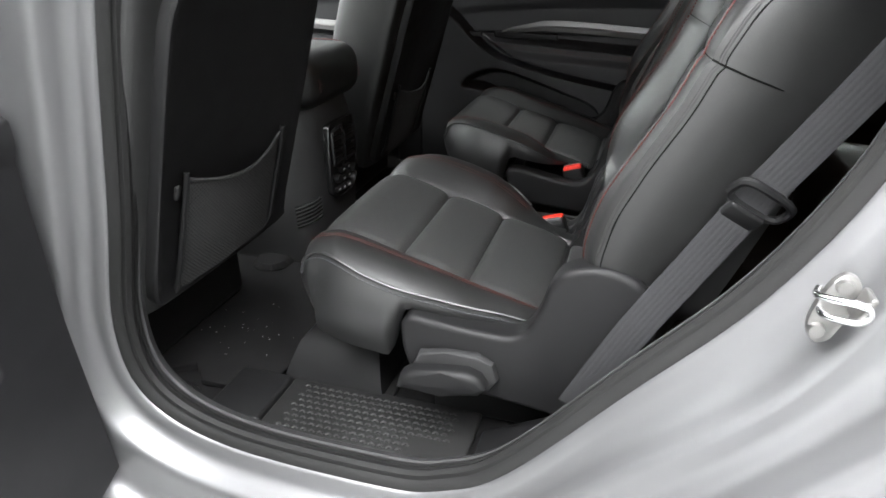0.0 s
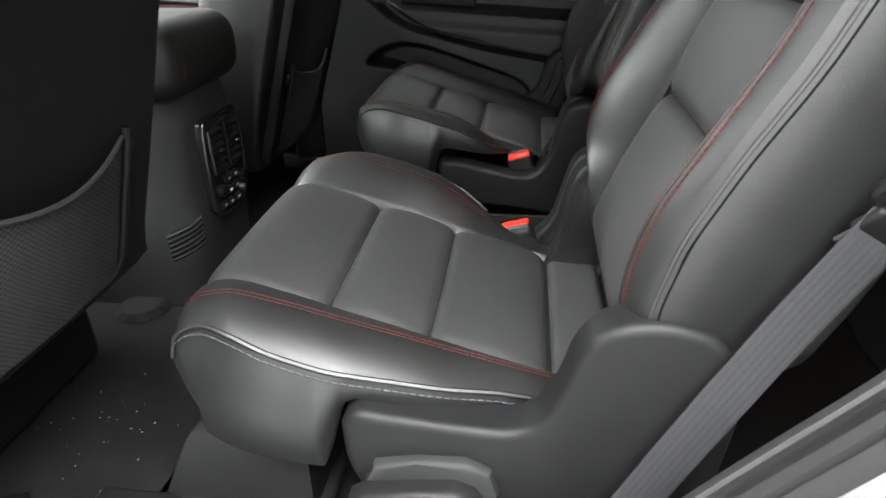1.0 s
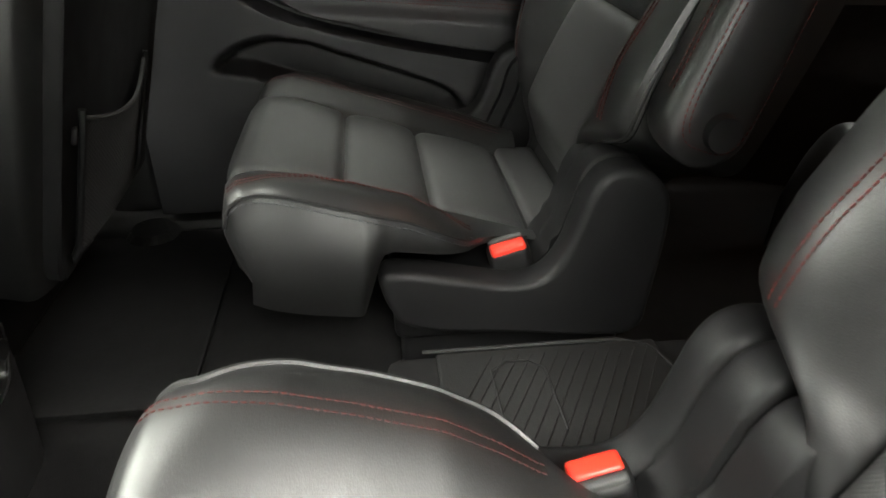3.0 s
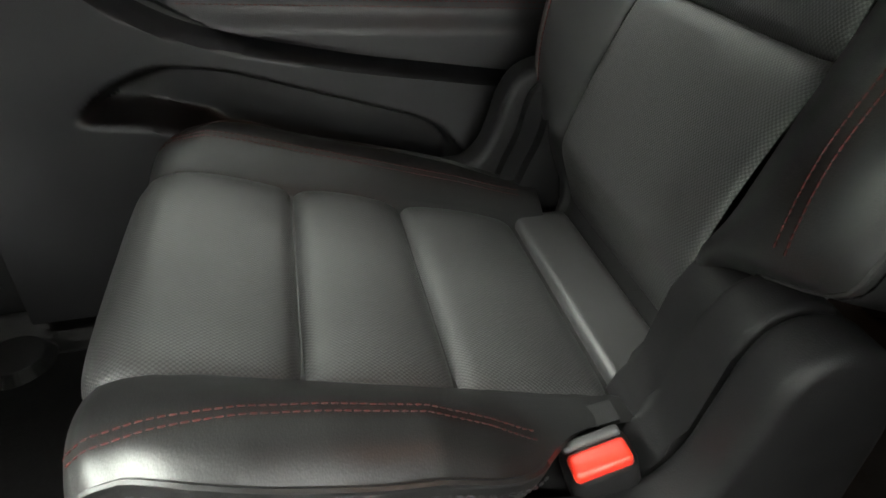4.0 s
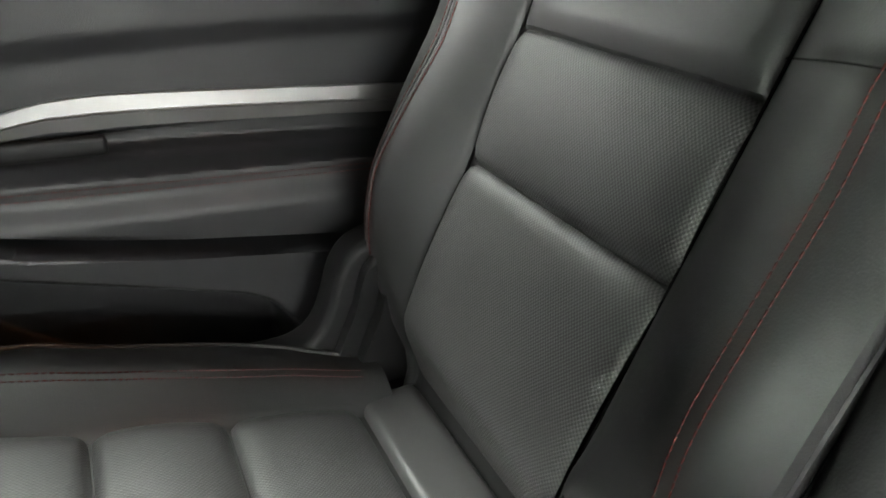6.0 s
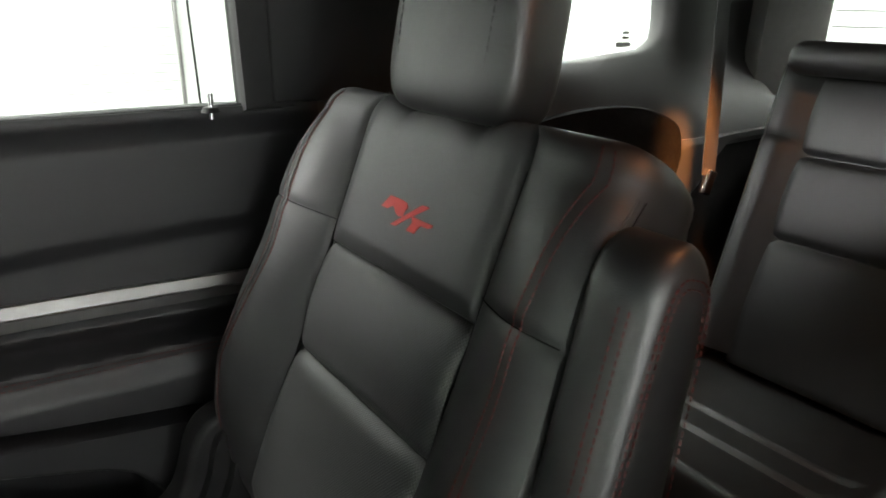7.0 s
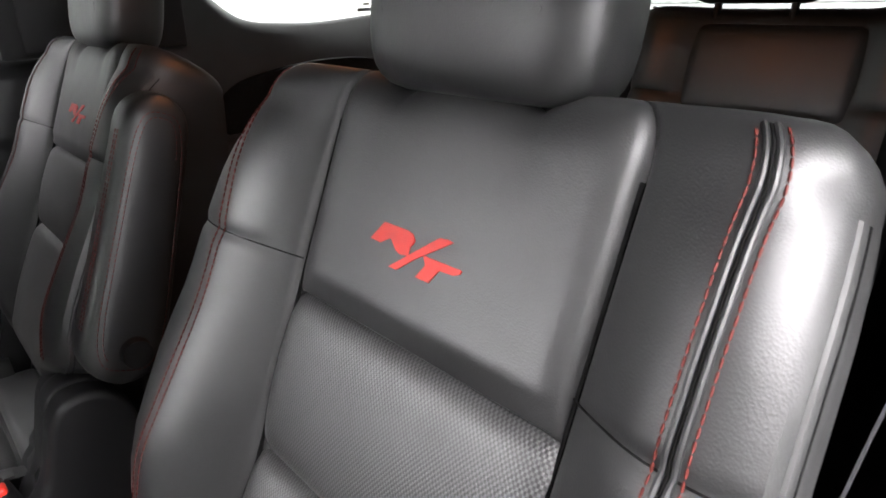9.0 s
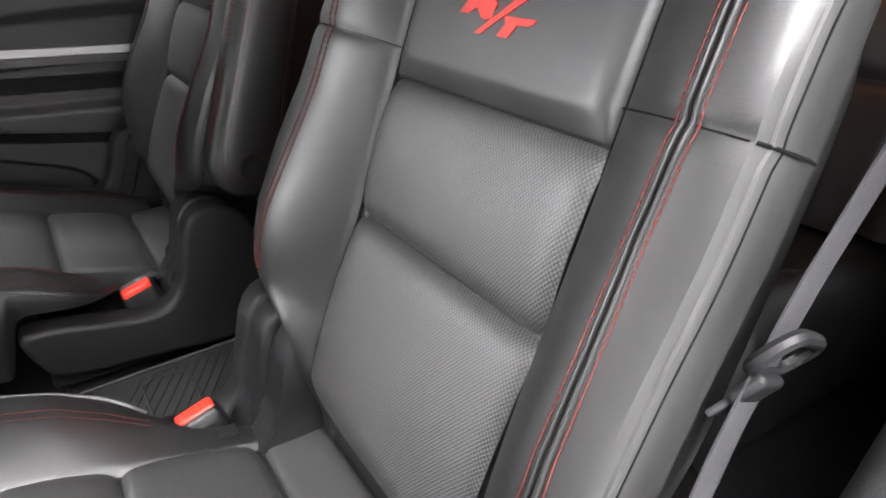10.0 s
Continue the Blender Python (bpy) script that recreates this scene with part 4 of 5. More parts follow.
# raised tunnel and tray between the seats
tun = thing("floor_tunnel", "black carpeted tunnel with a ribbed rubber tray between the seats", "floor tunnel")
part("tunnel", rbox(0.55, 0.225, 0.13, 0.02, pose(0.08, 0, 0.205)), CARPET, tun)
tray = part("tray_mat", rbox(0.27, 0.185, 0.008, 0.03, pose(0.0, 0.008, 0.272)), RUBBER, tun, "ribbed rubber tray mat")
lines = []
for k in range(22):
    x0 = -0.16 + 0.016 * k
    a, b = Vector((max(-0.125, x0), 0, 0)), Vector((min(0.125, x0 + 0.09), 0, 0))
    y0 = -0.075 + (a.x - x0) * 1.7
    y1 = -0.075 + (b.x - x0) * 1.7
    if b.x - a.x > 0.01:
        lines.append(tube([(a.x, 0.008 + y0, 0.2765), (b.x, 0.008 + y1, 0.2762)], 0.0010, 5))
part("ribs", join(*lines), RUBBER, tray)
part("bottle_outline", join(tube([(-0.075, -0.035, 0.278), (-0.075, 0.06, 0.278), (-0.055, 0.075, 0.278), (-0.03, 0.075, 0.278), (-0.012, 0.06, 0.278), (-0.012, -0.035, 0.278)], 0.0012, 6)), RUBBER, tray)
part("tray_rim", tube([(x, y, 0.274) for x, y in ((-0.15, 0.105), (0.09, 0.105), (0.125, 0.09), (0.14, 0.05), (0.14, -0.1))], 0.003, 6), RUBBER, tun)


# ---- doors ----
ARM_LINE = ((-0.56, 0.75), (-0.50, 0.705), (-0.46, 0.66), (-0.42, 0.616), (-0.372, 0.577), (-0.301, 0.547), (-0.237, 0.531), (-0.131, 0.507), (0.061, 0.473), (0.2, 0.446))


def pad_top(x):
    return 0.600 - 0.068 * (x + 0.1)


def door_in(x, z):
    """How far the door trim stands in from its outer plane."""
    d = 0.020 * smooth((0.866 - z) / 0.034)
    crease = 0.728 + 0.05 * (x + 0.2) - 0.10 * (x + 0.2) ** 2
    d -= 0.007 * smooth((crease - z) / 0.030)
    d -= 0.016 * smooth((0.632 - z) / 0.008) * smooth((z - pad_top(x)) / 0.01)
    line = soft(ARM_LINE, x, 0.02)
    slope = 1 + 14 * max(0, -0.30 - x)
    pad = smooth((z - line - 0.004 * slope) / (0.010 * slope)) * smooth((pad_top(x) - z) / 0.014)
    d += 0.046 * pad * (0.75 + 0.25 * smooth((pad_top(x) - 0.028 - z) / 0.03))
    d += 0.052 * smooth((line - z) / (0.007 * slope))
    top = soft(((-0.50, 0.42), (-0.468, 0.474), (-0.43, 0.508), (-0.37, 0.529), (-0.30, 0.520), (-0.135, 0.464), (-0.06, 0.438), (-0.024, 0.414), (-0.005, 0.37)), x, 0.012)
    pocket = smooth((top - z) / 0.024) * smooth((z - lerp(((-0.47, 0.462), (-0.40, 0.452), (-0.33, 0.43), (-0.25, 0.36), (-0.10, 0.30)), x)) / 0.02) * smooth((x + 0.50) / 0.06) * smooth((0.004 - x) / 0.03)
    d -= 0.065 * pocket
    return d


def build_door(s, name, label):
    door = thing(name, label, "car door")

    def sheet(u, w):
        x = -0.60 + 0.88 * u
        zl = soft(ARM_LINE, x, 0.02)
        z = 0.20 + (zl - 0.20) * w / 0.5 if w < 0.5 else zl + (0.872 - zl) * (w - 0.5) / 0.5
        # the open door's rear edge is cut forward below, round the wheel arch
        cut = 0.14 * smooth((z - 0.30) / 0.55) * u ** 3 if s < 0 else 0
        return (x + cut, s * (0.738 - door_in(x, z) - 0.05 * max(0, 0.45 - z)), z)

    part("door_trim", grid(sheet, 170, 220, (0, s * 0.04, 0)), SOFT, door, "black padded door trim", 50)
    # bright strip, tapering to the front
    rows = []
    for k in range(30):
        x = -0.345 + 0.53 * k / 29
        h = 0.0160 * min(1, 0.15 + 0.85 * (k / 9) ** 0.6)
        z = 0.652 - 0.020 * max(0, -0.22 - x) / 0.13 - 0.075 * max(0, x + 0.16) ** 1.15
        y = 0.738 - door_in(x, 0.655)
        rows.append([(x, s * (y + 0.004), z - h), (x, s * (y - 0.008), z - h), (x, s * (y - 0.011), z - h * 0.1), (x, s * (y - 0.009), z), (x, s * (y - 0.011), z + h * 0.1), (x, s * (y - 0.008), z + h), (x, s * (y + 0.004), z + h)])
    part("trim_strip", loft(rows), ALU, door, "brushed metal trim strip", 25)
    for k in range(2):
        part("red_stitching", stitches([(x, s * (0.738 - door_in(x, pad_top(x) - 0.020 - 0.007 * k) - 0.0008), pad_top(x) - 0.020 - 0.007 * k) for x in [-0.36 + 0.028 * q for q in range(19)]], 0.005, 0.002, 0.0006), RED, door, "red thread")
    part("pull_recess", rbox(0.20, 0.012, 0.022, 0.006, pose(-0.27, s * 0.722, 0.622, 0, 2, 0)), PLASTIC, door)
    part("window_switch", rbox(0.05, 0.012, 0.014, 0.004, pose(-0.43, s * 0.70, 0.625)), PLASTIC, door)
    part("sill_strip", tube([(-0.60, s * 0.742, 0.868), (0.19, s * 0.745, 0.871)], 0.004, 8), RUBBER, door)
    pin = part("lock_pin", tube([(0.125, s * 0.722, 0.86), (0.126, s * 0.722, 0.892)], 0.0035, 10), CHROME, door, "metal lock pin")
    c = bmesh.new()
    bmesh.ops.create_cone(c, cap_ends=True, segments=20, radius1=0.012, radius2=0.009, depth=0.006, matrix=pose(0.125, s * 0.722, 0.872))
    part("pin_collar", c, PLASTIC, pin)
    # window frame and pane
    fr = ((-0.60, 0.87), (-0.53, 1.12), (-0.47, 1.17), (0.05, 1.175), (0.13, 1.15), (0.185, 0.87))
    part("window_frame", join(slab(((0.172, 0.865), (0.245, 0.865), (0.215, 1.19), (0.165, 1.19)), "y", s * 0.728, s * 0.77, 0.008), slab(((-0.62, 0.865), (-0.575, 0.865), (-0.50, 1.19), (-0.56, 1.19)), "y", s * 0.70, s * 0.77, 0.008), rbox(0.76, 0.05, 0.05, 0.01, pose(-0.17, s * 0.735, 1.180))), TRIM, door, "black window frame")
    pane = part("pane", slab(((-0.60, 0.86), (-0.52, 1.17), (0.17, 1.17), (0.18, 0.86)), "y", s * 0.748, s * 0.752, 0), TINTED, door)
    pane.visible_shadow = False
    part("door_skin", rbox(0.84, 0.012, 0.68, 0.004, pose(-0.19, s * 0.87, 0.52)), PAINT, door, "silver painted outer skin")
    part("door_edge", join(rbox(0.012, 0.12, 0.68, 0.003, pose(-0.605, s * 0.81, 0.52)), rbox(0.012, 0.12, 0.68, 0.003, pose(0.225, s * 0.81, 0.52)), rbox(0.84, 0.12, 0.012, 0.003, pose(-0.19, s * 0.81, 0.185))), PAINT, door)
    return door


rdoor = build_door(1, "rear_door", "closed rear door with black padded trim and brushed strip")
ldoor = build_door(-1, "rear_door", "open rear door with black padded inner trim")
HINGE = Vector((-0.79, -0.895, 0))
rdoor.location.z = -0.013
ldoor.matrix_world = Matrix.Translation(HINGE) @ pose(0, 0, 0, 0, 0, -70) @ Matrix.Translation(-HINGE) @ Matrix.Translation((-0.19, 0, -0.013))

for s in (1, -1):
    fdoor = build_door(s, "front_door", "closed front door with black padded trim and brushed strip")
    fdoor.location = (-1.02, 0, -0.013)
    part("centre_pillar", rbox(0.10, 0.05, 1.05, 0.015, pose(-0.665, s * 0.742, 0.68)), TRIM, car, "black centre pillar trim")

# ---- rear quarter on the far side ----
QW = ((0.47, 1.10), (0.535, 1.012), (0.60, 0.945), (0.66, 0.908), (0.74, 0.898), (0.86, 0.896), (0.98, 0.905), (1.06, 0.913), (1.098, 0.935), (1.105, 0.98), (1.085, 1.08), (1.05, 1.135), (0.95, 1.15), (0.62, 1.15), (0.50, 1.14))
for s in (1, -1):
    qt = thing("quarter_panel", "black plastic rear quarter trim with side window", "car trim", "quarter panels")
    pts = [(p.x, p.y) for p in curve_pts([(x, z, 0) for x, z in QW] + [(*QW[0], 0)], 4)[:-1]]
    cx, cz = 0.80, 1.02

    def q_y(x, z):
        """The trim leans in towards the third row, below the window."""
        return 0.748 - 0.118 * smooth((x - 0.52) / 0.56) * smooth((0.90 - z) / 0.13)

    def scaled(f, y):
        return [(cx + (x - cx) * f[0], s * y, cz + (z - cz) * f[1]) for x, z in pts]

    rim = []
    for x, z in pts:
        dx, dz = x - cx, z - cz
        k = min(((0.58 if s > 0 else 0.35) if dx < 0 else 0.62) / abs(dx) if dx else 99, (0.20 if dz > 0 else 0.30) / abs(dz) if dz else 99)
        rim.append((cx + dx * k, s * q_y(cx + dx * k, cz + dz * k), cz + dz * k))
    part("window_surround", loft([scaled((1, 1), 0.80), scaled((1.0, 1.0), 0.772), scaled((1.03, 1.05), 0.762), scaled((1.10, 1.22), 0.745), [(0.5 * (a[0] + b[0]), s * q_y(0.5 * (a[0] + b[0]), 0.5 * (a[2] + b[2])), 0.5 * (a[2] + b[2])) for a, b in zip(scaled((1.10, 1.22), 0.745), rim)], rim], (False, False)), QUARTER, qt, "grey plastic window surround", 60)
    pane = part("pane", slab([(x, z) for x, z in pts], "y", s * 0.795, s * 0.799, 0), GLASS if s > 0 else LIGHT_STOP, qt)
    # only the driver's-side pane blocks light
    pane.visible_shadow = s < 0
    part("window_label", join(rbox(0.05, 0.001, 0.010, 0, pose(1.015, s * 0.793, 0.922)), rbox(0.022, 0.001, 0.006, 0, pose(1.02, s * 0.793, 0.936)), rbox(0.022, 0.001, 0.006, 0, pose(1.02, s * 0.793, 0.946))), GREY, qt)
    x0 = 0.24 if s > 0 else 0.47

    def band_low(x):
        return lerp(((0.24, 0.53), (0.80, 0.545), (0.94, 0.548), (0.99, 0.556), (1.03, 0.583), (1.06, 0.607), (1.10, 0.632), (1.14, 0.68), (1.20, 0.73)), x)

    # grey moulding round the pocket, and dark carpet below it
    part("moulding", grid(lambda u, w: (x0 + (1.42 - x0) * u, s * (q_y(x0 + (1.42 - x0) * u, band_low(x0 + (1.42 - x0) * u) + (0.745 - band_low(x0 + (1.42 - x0) * u)) * w) - 0.006 * smooth(w / 0.1) * smooth((1 - w) / 0.1)), band_low(x0 + (1.42 - x0) * u) + (0.745 - band_low(x0 + (1.42 - x0) * u)) * w), 90, 24, (0, s * 0.03, 0)), QUARTER, qt, "grey moulded pocket surround")

    def lower(u, w):
        x = x0 + (1.42 - x0) * u
        z = 0.17 + (band_low(x) + 0.01 - 0.17) * w
        arch = 0.06 * smooth((0.50 - z) / 0.10) * math.exp(-((x - 0.98) / 0.34) ** 4)
        return (x, s * (q_y(x, z) + 0.008 - arch), z)
    part("lower_trim", grid(lower, 80, 40, (0, s * 0.03, 0)), CARPET if s > 0 else LINING, qt, "black carpeted lower trim" if s > 0 else "grained grey plastic lower trim")
    oval = [(1.018, 0.715), (1.011, 0.752), (0.993, 0.784), (0.956, 0.804), (0.907, 0.814), (0.84, 0.815), (0.77, 0.809), (0.69, 0.795), (0.62, 0.775), (0.575, 0.74), (0.565, 0.69), (0.60, 0.645), (0.68, 0.630), (0.81, 0.630), (0.91, 0.635), (0.985, 0.648), (1.010, 0.678)]
    op = [(p.x, p.y) for p in curve_pts([(x, z, 0) for x, z in oval] + [(*oval[0], 0)], 3)[:-1]]

    def oval_ring(f, d):
        return [(0.80 + (x - 0.80) * f, s * (q_y(0.80 + (x - 0.80) * f, 0.72 + (z - 0.72) * f) + d), 0.72 + (z - 0.72) * f) for x, z in op]
    part("dark_inset", loft([oval_ring(1.02, 0.006), oval_ring(1.02, -0.010), oval_ring(1.0, -0.013), oval_ring(0.97, -0.010), oval_ring(0.94, -0.008), oval_ring(0.5, -0.009)], (False, True)), CARPET, qt, "dark recessed pocket panel", 60)
    ledge = []
    for x in (0.52, 0.54, 0.60, 0.75, 0.88, 0.93, 0.955, 0.965):
        yb, k = q_y(x, 0.64), 1 - 0.8 * smooth((x - 0.90) / 0.065)
        ledge.append([(x, s * y, z) for y, z in ((yb + 0.004, 0.662), (yb - 0.030 * k, 0.662), (yb - 0.052 * k, 0.654), (yb - 0.060 * k, 0.636), (yb - 0.056 * k, 0.606), (yb - 0.036 * k, 0.588), (yb + 0.004, 0.582))])
    part("armrest_ledge", loft(ledge), LINING, qt, "moulded armrest ledge")
    part("pillar_trim", loft([[(x, s * y, z) for x, y in ((1.42, 0.745), (1.40, 0.70), (1.52, 0.655), (1.62, 0.655), (1.66, 0.70), (1.66, 0.80), (1.42, 0.80))] for z in (0.17, 0.9, 1.2)]), LINER, qt, "light grey rear pillar trim")
    part("far_pillar", rbox(0.30 if s > 0 else 0.06, 0.02, 0.36, 0.005, pose(0.36 if s > 0 else 0.50, s * 0.735, 1.04)), TRIM, qt, "black centre pillar trim")
    part("outer_quarter", rbox(0.30, 0.02, 0.40, 0.005, pose(1.40, s * 0.80, 1.03)), PAINT, qt)
    # belt of the third row
    belt = thing("seat_belt", "grey third-row seat belt hanging by the rear pillar", "seat belt", "third-row belts")
    part("webbing", grid(lambda u, w: (1.095 - 0.06 * u + 0.045 * (w - 0.5), s * (0.640 - 0.075 * u), 1.17 - 0.48 * u), 8, 2, (0, s * 0.002, 0)), BELT, belt)
    part("anchor", rbox(0.030, 0.012, 0.05, 0.005, pose(1.034, s * 0.563, 0.672, 0, 20, 0)), CHROME, belt, "chrome belt anchor")
    part("guide", rbox(0.07, 0.03, 0.05, 0.01, pose(1.09, s * 0.645, 1.172)), PLASTIC, belt)

# tailgate with the rear window
tail = thing("tailgate", "closed tailgate with rear window", "car door")
part("frame", join(rbox(0.06, 1.5, 0.74, 0.02, pose(1.69, 0, 0.54)), rbox(0.06, 1.5, 0.06, 0.02, pose(1.69, 0, 1.215))), TRIM, tail, "black tailgate trim")
for d in (-1, 1):
    part("window_post", rbox(0.06, 0.09, 0.32, 0.02, pose(1.69, d * 0.74, 1.05)), LINER, tail, "light grey window post")
pn = part("pane", rbox(0.004, 1.40, 0.30, 0, pose(1.70, 0, 1.05)), TINTED, tail)
pn.visible_shadow = False
for k in range(7):
    part("heater_wire", rbox(0.001, 1.36, 0.0022, 0, pose(1.696, 0, 0.925 + 0.038 * k)), PLASTIC, tail)


# ---- third row ----
def third_seat(s, up):
    seat = thing("third_row_seat", "black leather third-row seat with " + ("raised headrest" if up else "folded headrest"), "car seat", "third-row seats")
    U, N = Vector((0.287, 0, 0.958)), Vector((-0.958, 0, 0.287))

    def bp(z, v, out):
        return Vector((0.985, s * v, 0.766)) + U * ((z - 0.766) / 0.958) + N * out

    va, vb, pa, pb = 0.030, 0.455, 0.128, 0.388

    def off(z, v):
        if v < pa:
            t = (pa - v) / (pa - va)
        elif v > pb:
            t = (v - pb) / (vb - pb)
        else:
            return 0.0
        return 0.022 * math.sin(math.pi * t * 0.75) - 0.02 * max(0, t - 0.7) ** 2 / 0.09 - 0.005 * math.exp(-((z - 0.79) / 0.005) ** 2)

    loops = []
    for z in [0.42, 0.5, 0.6, 0.7, 0.76, 0.775, 0.785, 0.79, 0.795, 0.805, 0.82, 0.86, 0.90, 0.915, 0.925, 0.932, 0.936]:
        cap = max(0, (z - 0.90) / 0.036)
        th = math.sqrt(max(0.02, 1 - cap ** 2))
        lp = [bp(z, va + (vb - va) * k / 30, off(z, va + (vb - va) * k / 30) * th - 0.05 * (1 - th) - (0.007 if pa + 0.004 < va + (vb - va) * k / 30 < pb - 0.004 else 0)) for k in range(31)]
        lp += [bp(z, vb + 0.008, -0.03), bp(z, vb + 0.006, -0.03 - 0.06 * th), bp(z, vb - 0.02, -0.05 - 0.06 * th), bp(z, va + 0.02, -0.05 - 0.06 * th), bp(z, va - 0.006, -0.03 - 0.06 * th), bp(z, va - 0.008, -0.03)]
        loops.append(lp)
    back = part("backrest", loft(loops), LEATHER, seat, "black leather backrest")
    for a, b in ((0.405, 0.628), (0.628, 0.768), (0.768, 0.902)):
        def pad(u, w, a=a, b=b):
            du, dw = min(u, 1 - u) * (b - a), min(w, 1 - w) * (pb - pa)
            return bp(a + (b - a) * u, pa + (pb - pa) * w, 0.005 * math.sin(math.pi * u) - 0.008 * math.exp(-du / 0.005) - 0.006 * math.exp(-dw / 0.005))
        part("back_pad", grid(pad, 24, 30), LEATHER, back)
    # cushion
    def cush(u, w):
        x, v = 0.93 - 0.41 * u, 0.028 + 0.432 * w
        nose = max(0, (u - 0.88) / 0.12)
        ed = min(w, 1 - w) * 0.43
        z = 0.385 + 0.03 * u - 0.10 * nose ** 2.2 - 0.05 * math.exp(-ed / 0.012) + 0.012 * math.exp(-((ed - 0.05) / 0.03) ** 2)
        for sx in (0.653, 0.72):
            if 0.10 < v < 0.40:
                z -= 0.008 * math.exp(-((x - sx) / 0.005) ** 2)
        return (x, s * v, z)
    part("cushion", grid(cush, 90, 60, (0, 0, -0.14)), LEATHER, seat, "black leather cushion")
    part("base", rbox(0.40, 0.40, 0.16, 0.02, pose(0.73, s * 0.245, 0.25)), FOAM, seat)
    if up:
        h = part("headrest", rbox(0.085, 0.215, 0.15, 0.035, pose(1.06, s * 0.205, 1.005, 0, 10, 0), 5), LEATHER, seat, "black leather headrest")
        for d in (-0.06, 0.06):
            part("post", tube([(1.04, s * 0.21 + d, 0.88), (1.05, s * 0.21 + d, 0.95)], 0.006, 10), PLASTIC, h)
    else:
        h = part("headrest", rbox(0.15, 0.238, 0.052, 0.024, pose(1.00, s * 0.292, 0.920, 0, 4, 0), 5), LEATHER, seat, "folded leather headrest")
    return seat


third_seat(1, False)
third_seat(-1, True)

# ---- belt at the open door ----
belt = thing("seat_belt", "grey seat belt with black sliding tongue beside the seat", "seat belt")
line = curve_pts([(0.062, -0.648, 0.315), (0.125, -0.640, 0.44), (0.185, -0.622, 0.535), (0.234, -0.619, 0.620), (0.275, -0.620, 0.686), (0.345, -0.632, 0.81), (0.49, -0.68, 1.10)], 6)


def strap(u, w):
    k = u * (len(line) - 1)
    i = min(int(k), len(line) - 2)
    p = line[i].lerp(line[i + 1], k - i)
    d = (line[i + 1] - line[i]).normalized()
    side = d.cross(Vector((0.16, -1.0, 0))).normalized()
    return p + side * 0.046 * (w - 0.5) + side.cross(d).normalized() * 0.0002 * abs(math.sin(math.pi * 7 * w))


part("webbing", grid(strap, 40, 56, (0.0004, 0.0016, 0)), BELT, belt, "grey woven webbing")
d = (line[19] - line[17]).normalized()
side = d.cross(Vector((0.16, -1.0, 0))).normalized()
nrm = side.cross(d)
LM = Matrix((side, d, nrm)).transposed().to_4x4()
LM.translation = (0.235, -0.624, 0.622)
LM = LM @ pose(0, 0, 0, 28, 0, 0)
frame_pts = [(0.034 * math.copysign(abs(math.cos(a)) ** 0.5, math.cos(a)) + 0.004, 0.017 * math.copysign(abs(math.sin(a)) ** 0.6, math.sin(a)), 0) for a in [2 * math.pi * k / 28 for k in range(29)]]
tg = part("slider", tube([LM @ Vector(p) for p in frame_pts], 0.0052, 8), PLASTIC, belt, "black plastic sliding loop")
part("tongue_plate", rbox(0.046, 0.026, 0.009, 0.004, LM @ pose(0.002, -0.026, 0.008)), PLASTIC, tg)
part("tongue", rbox(0.034, 0.020, 0.005, 0.002, LM @ pose(0.002, -0.046, 0.008)), BELT, tg)


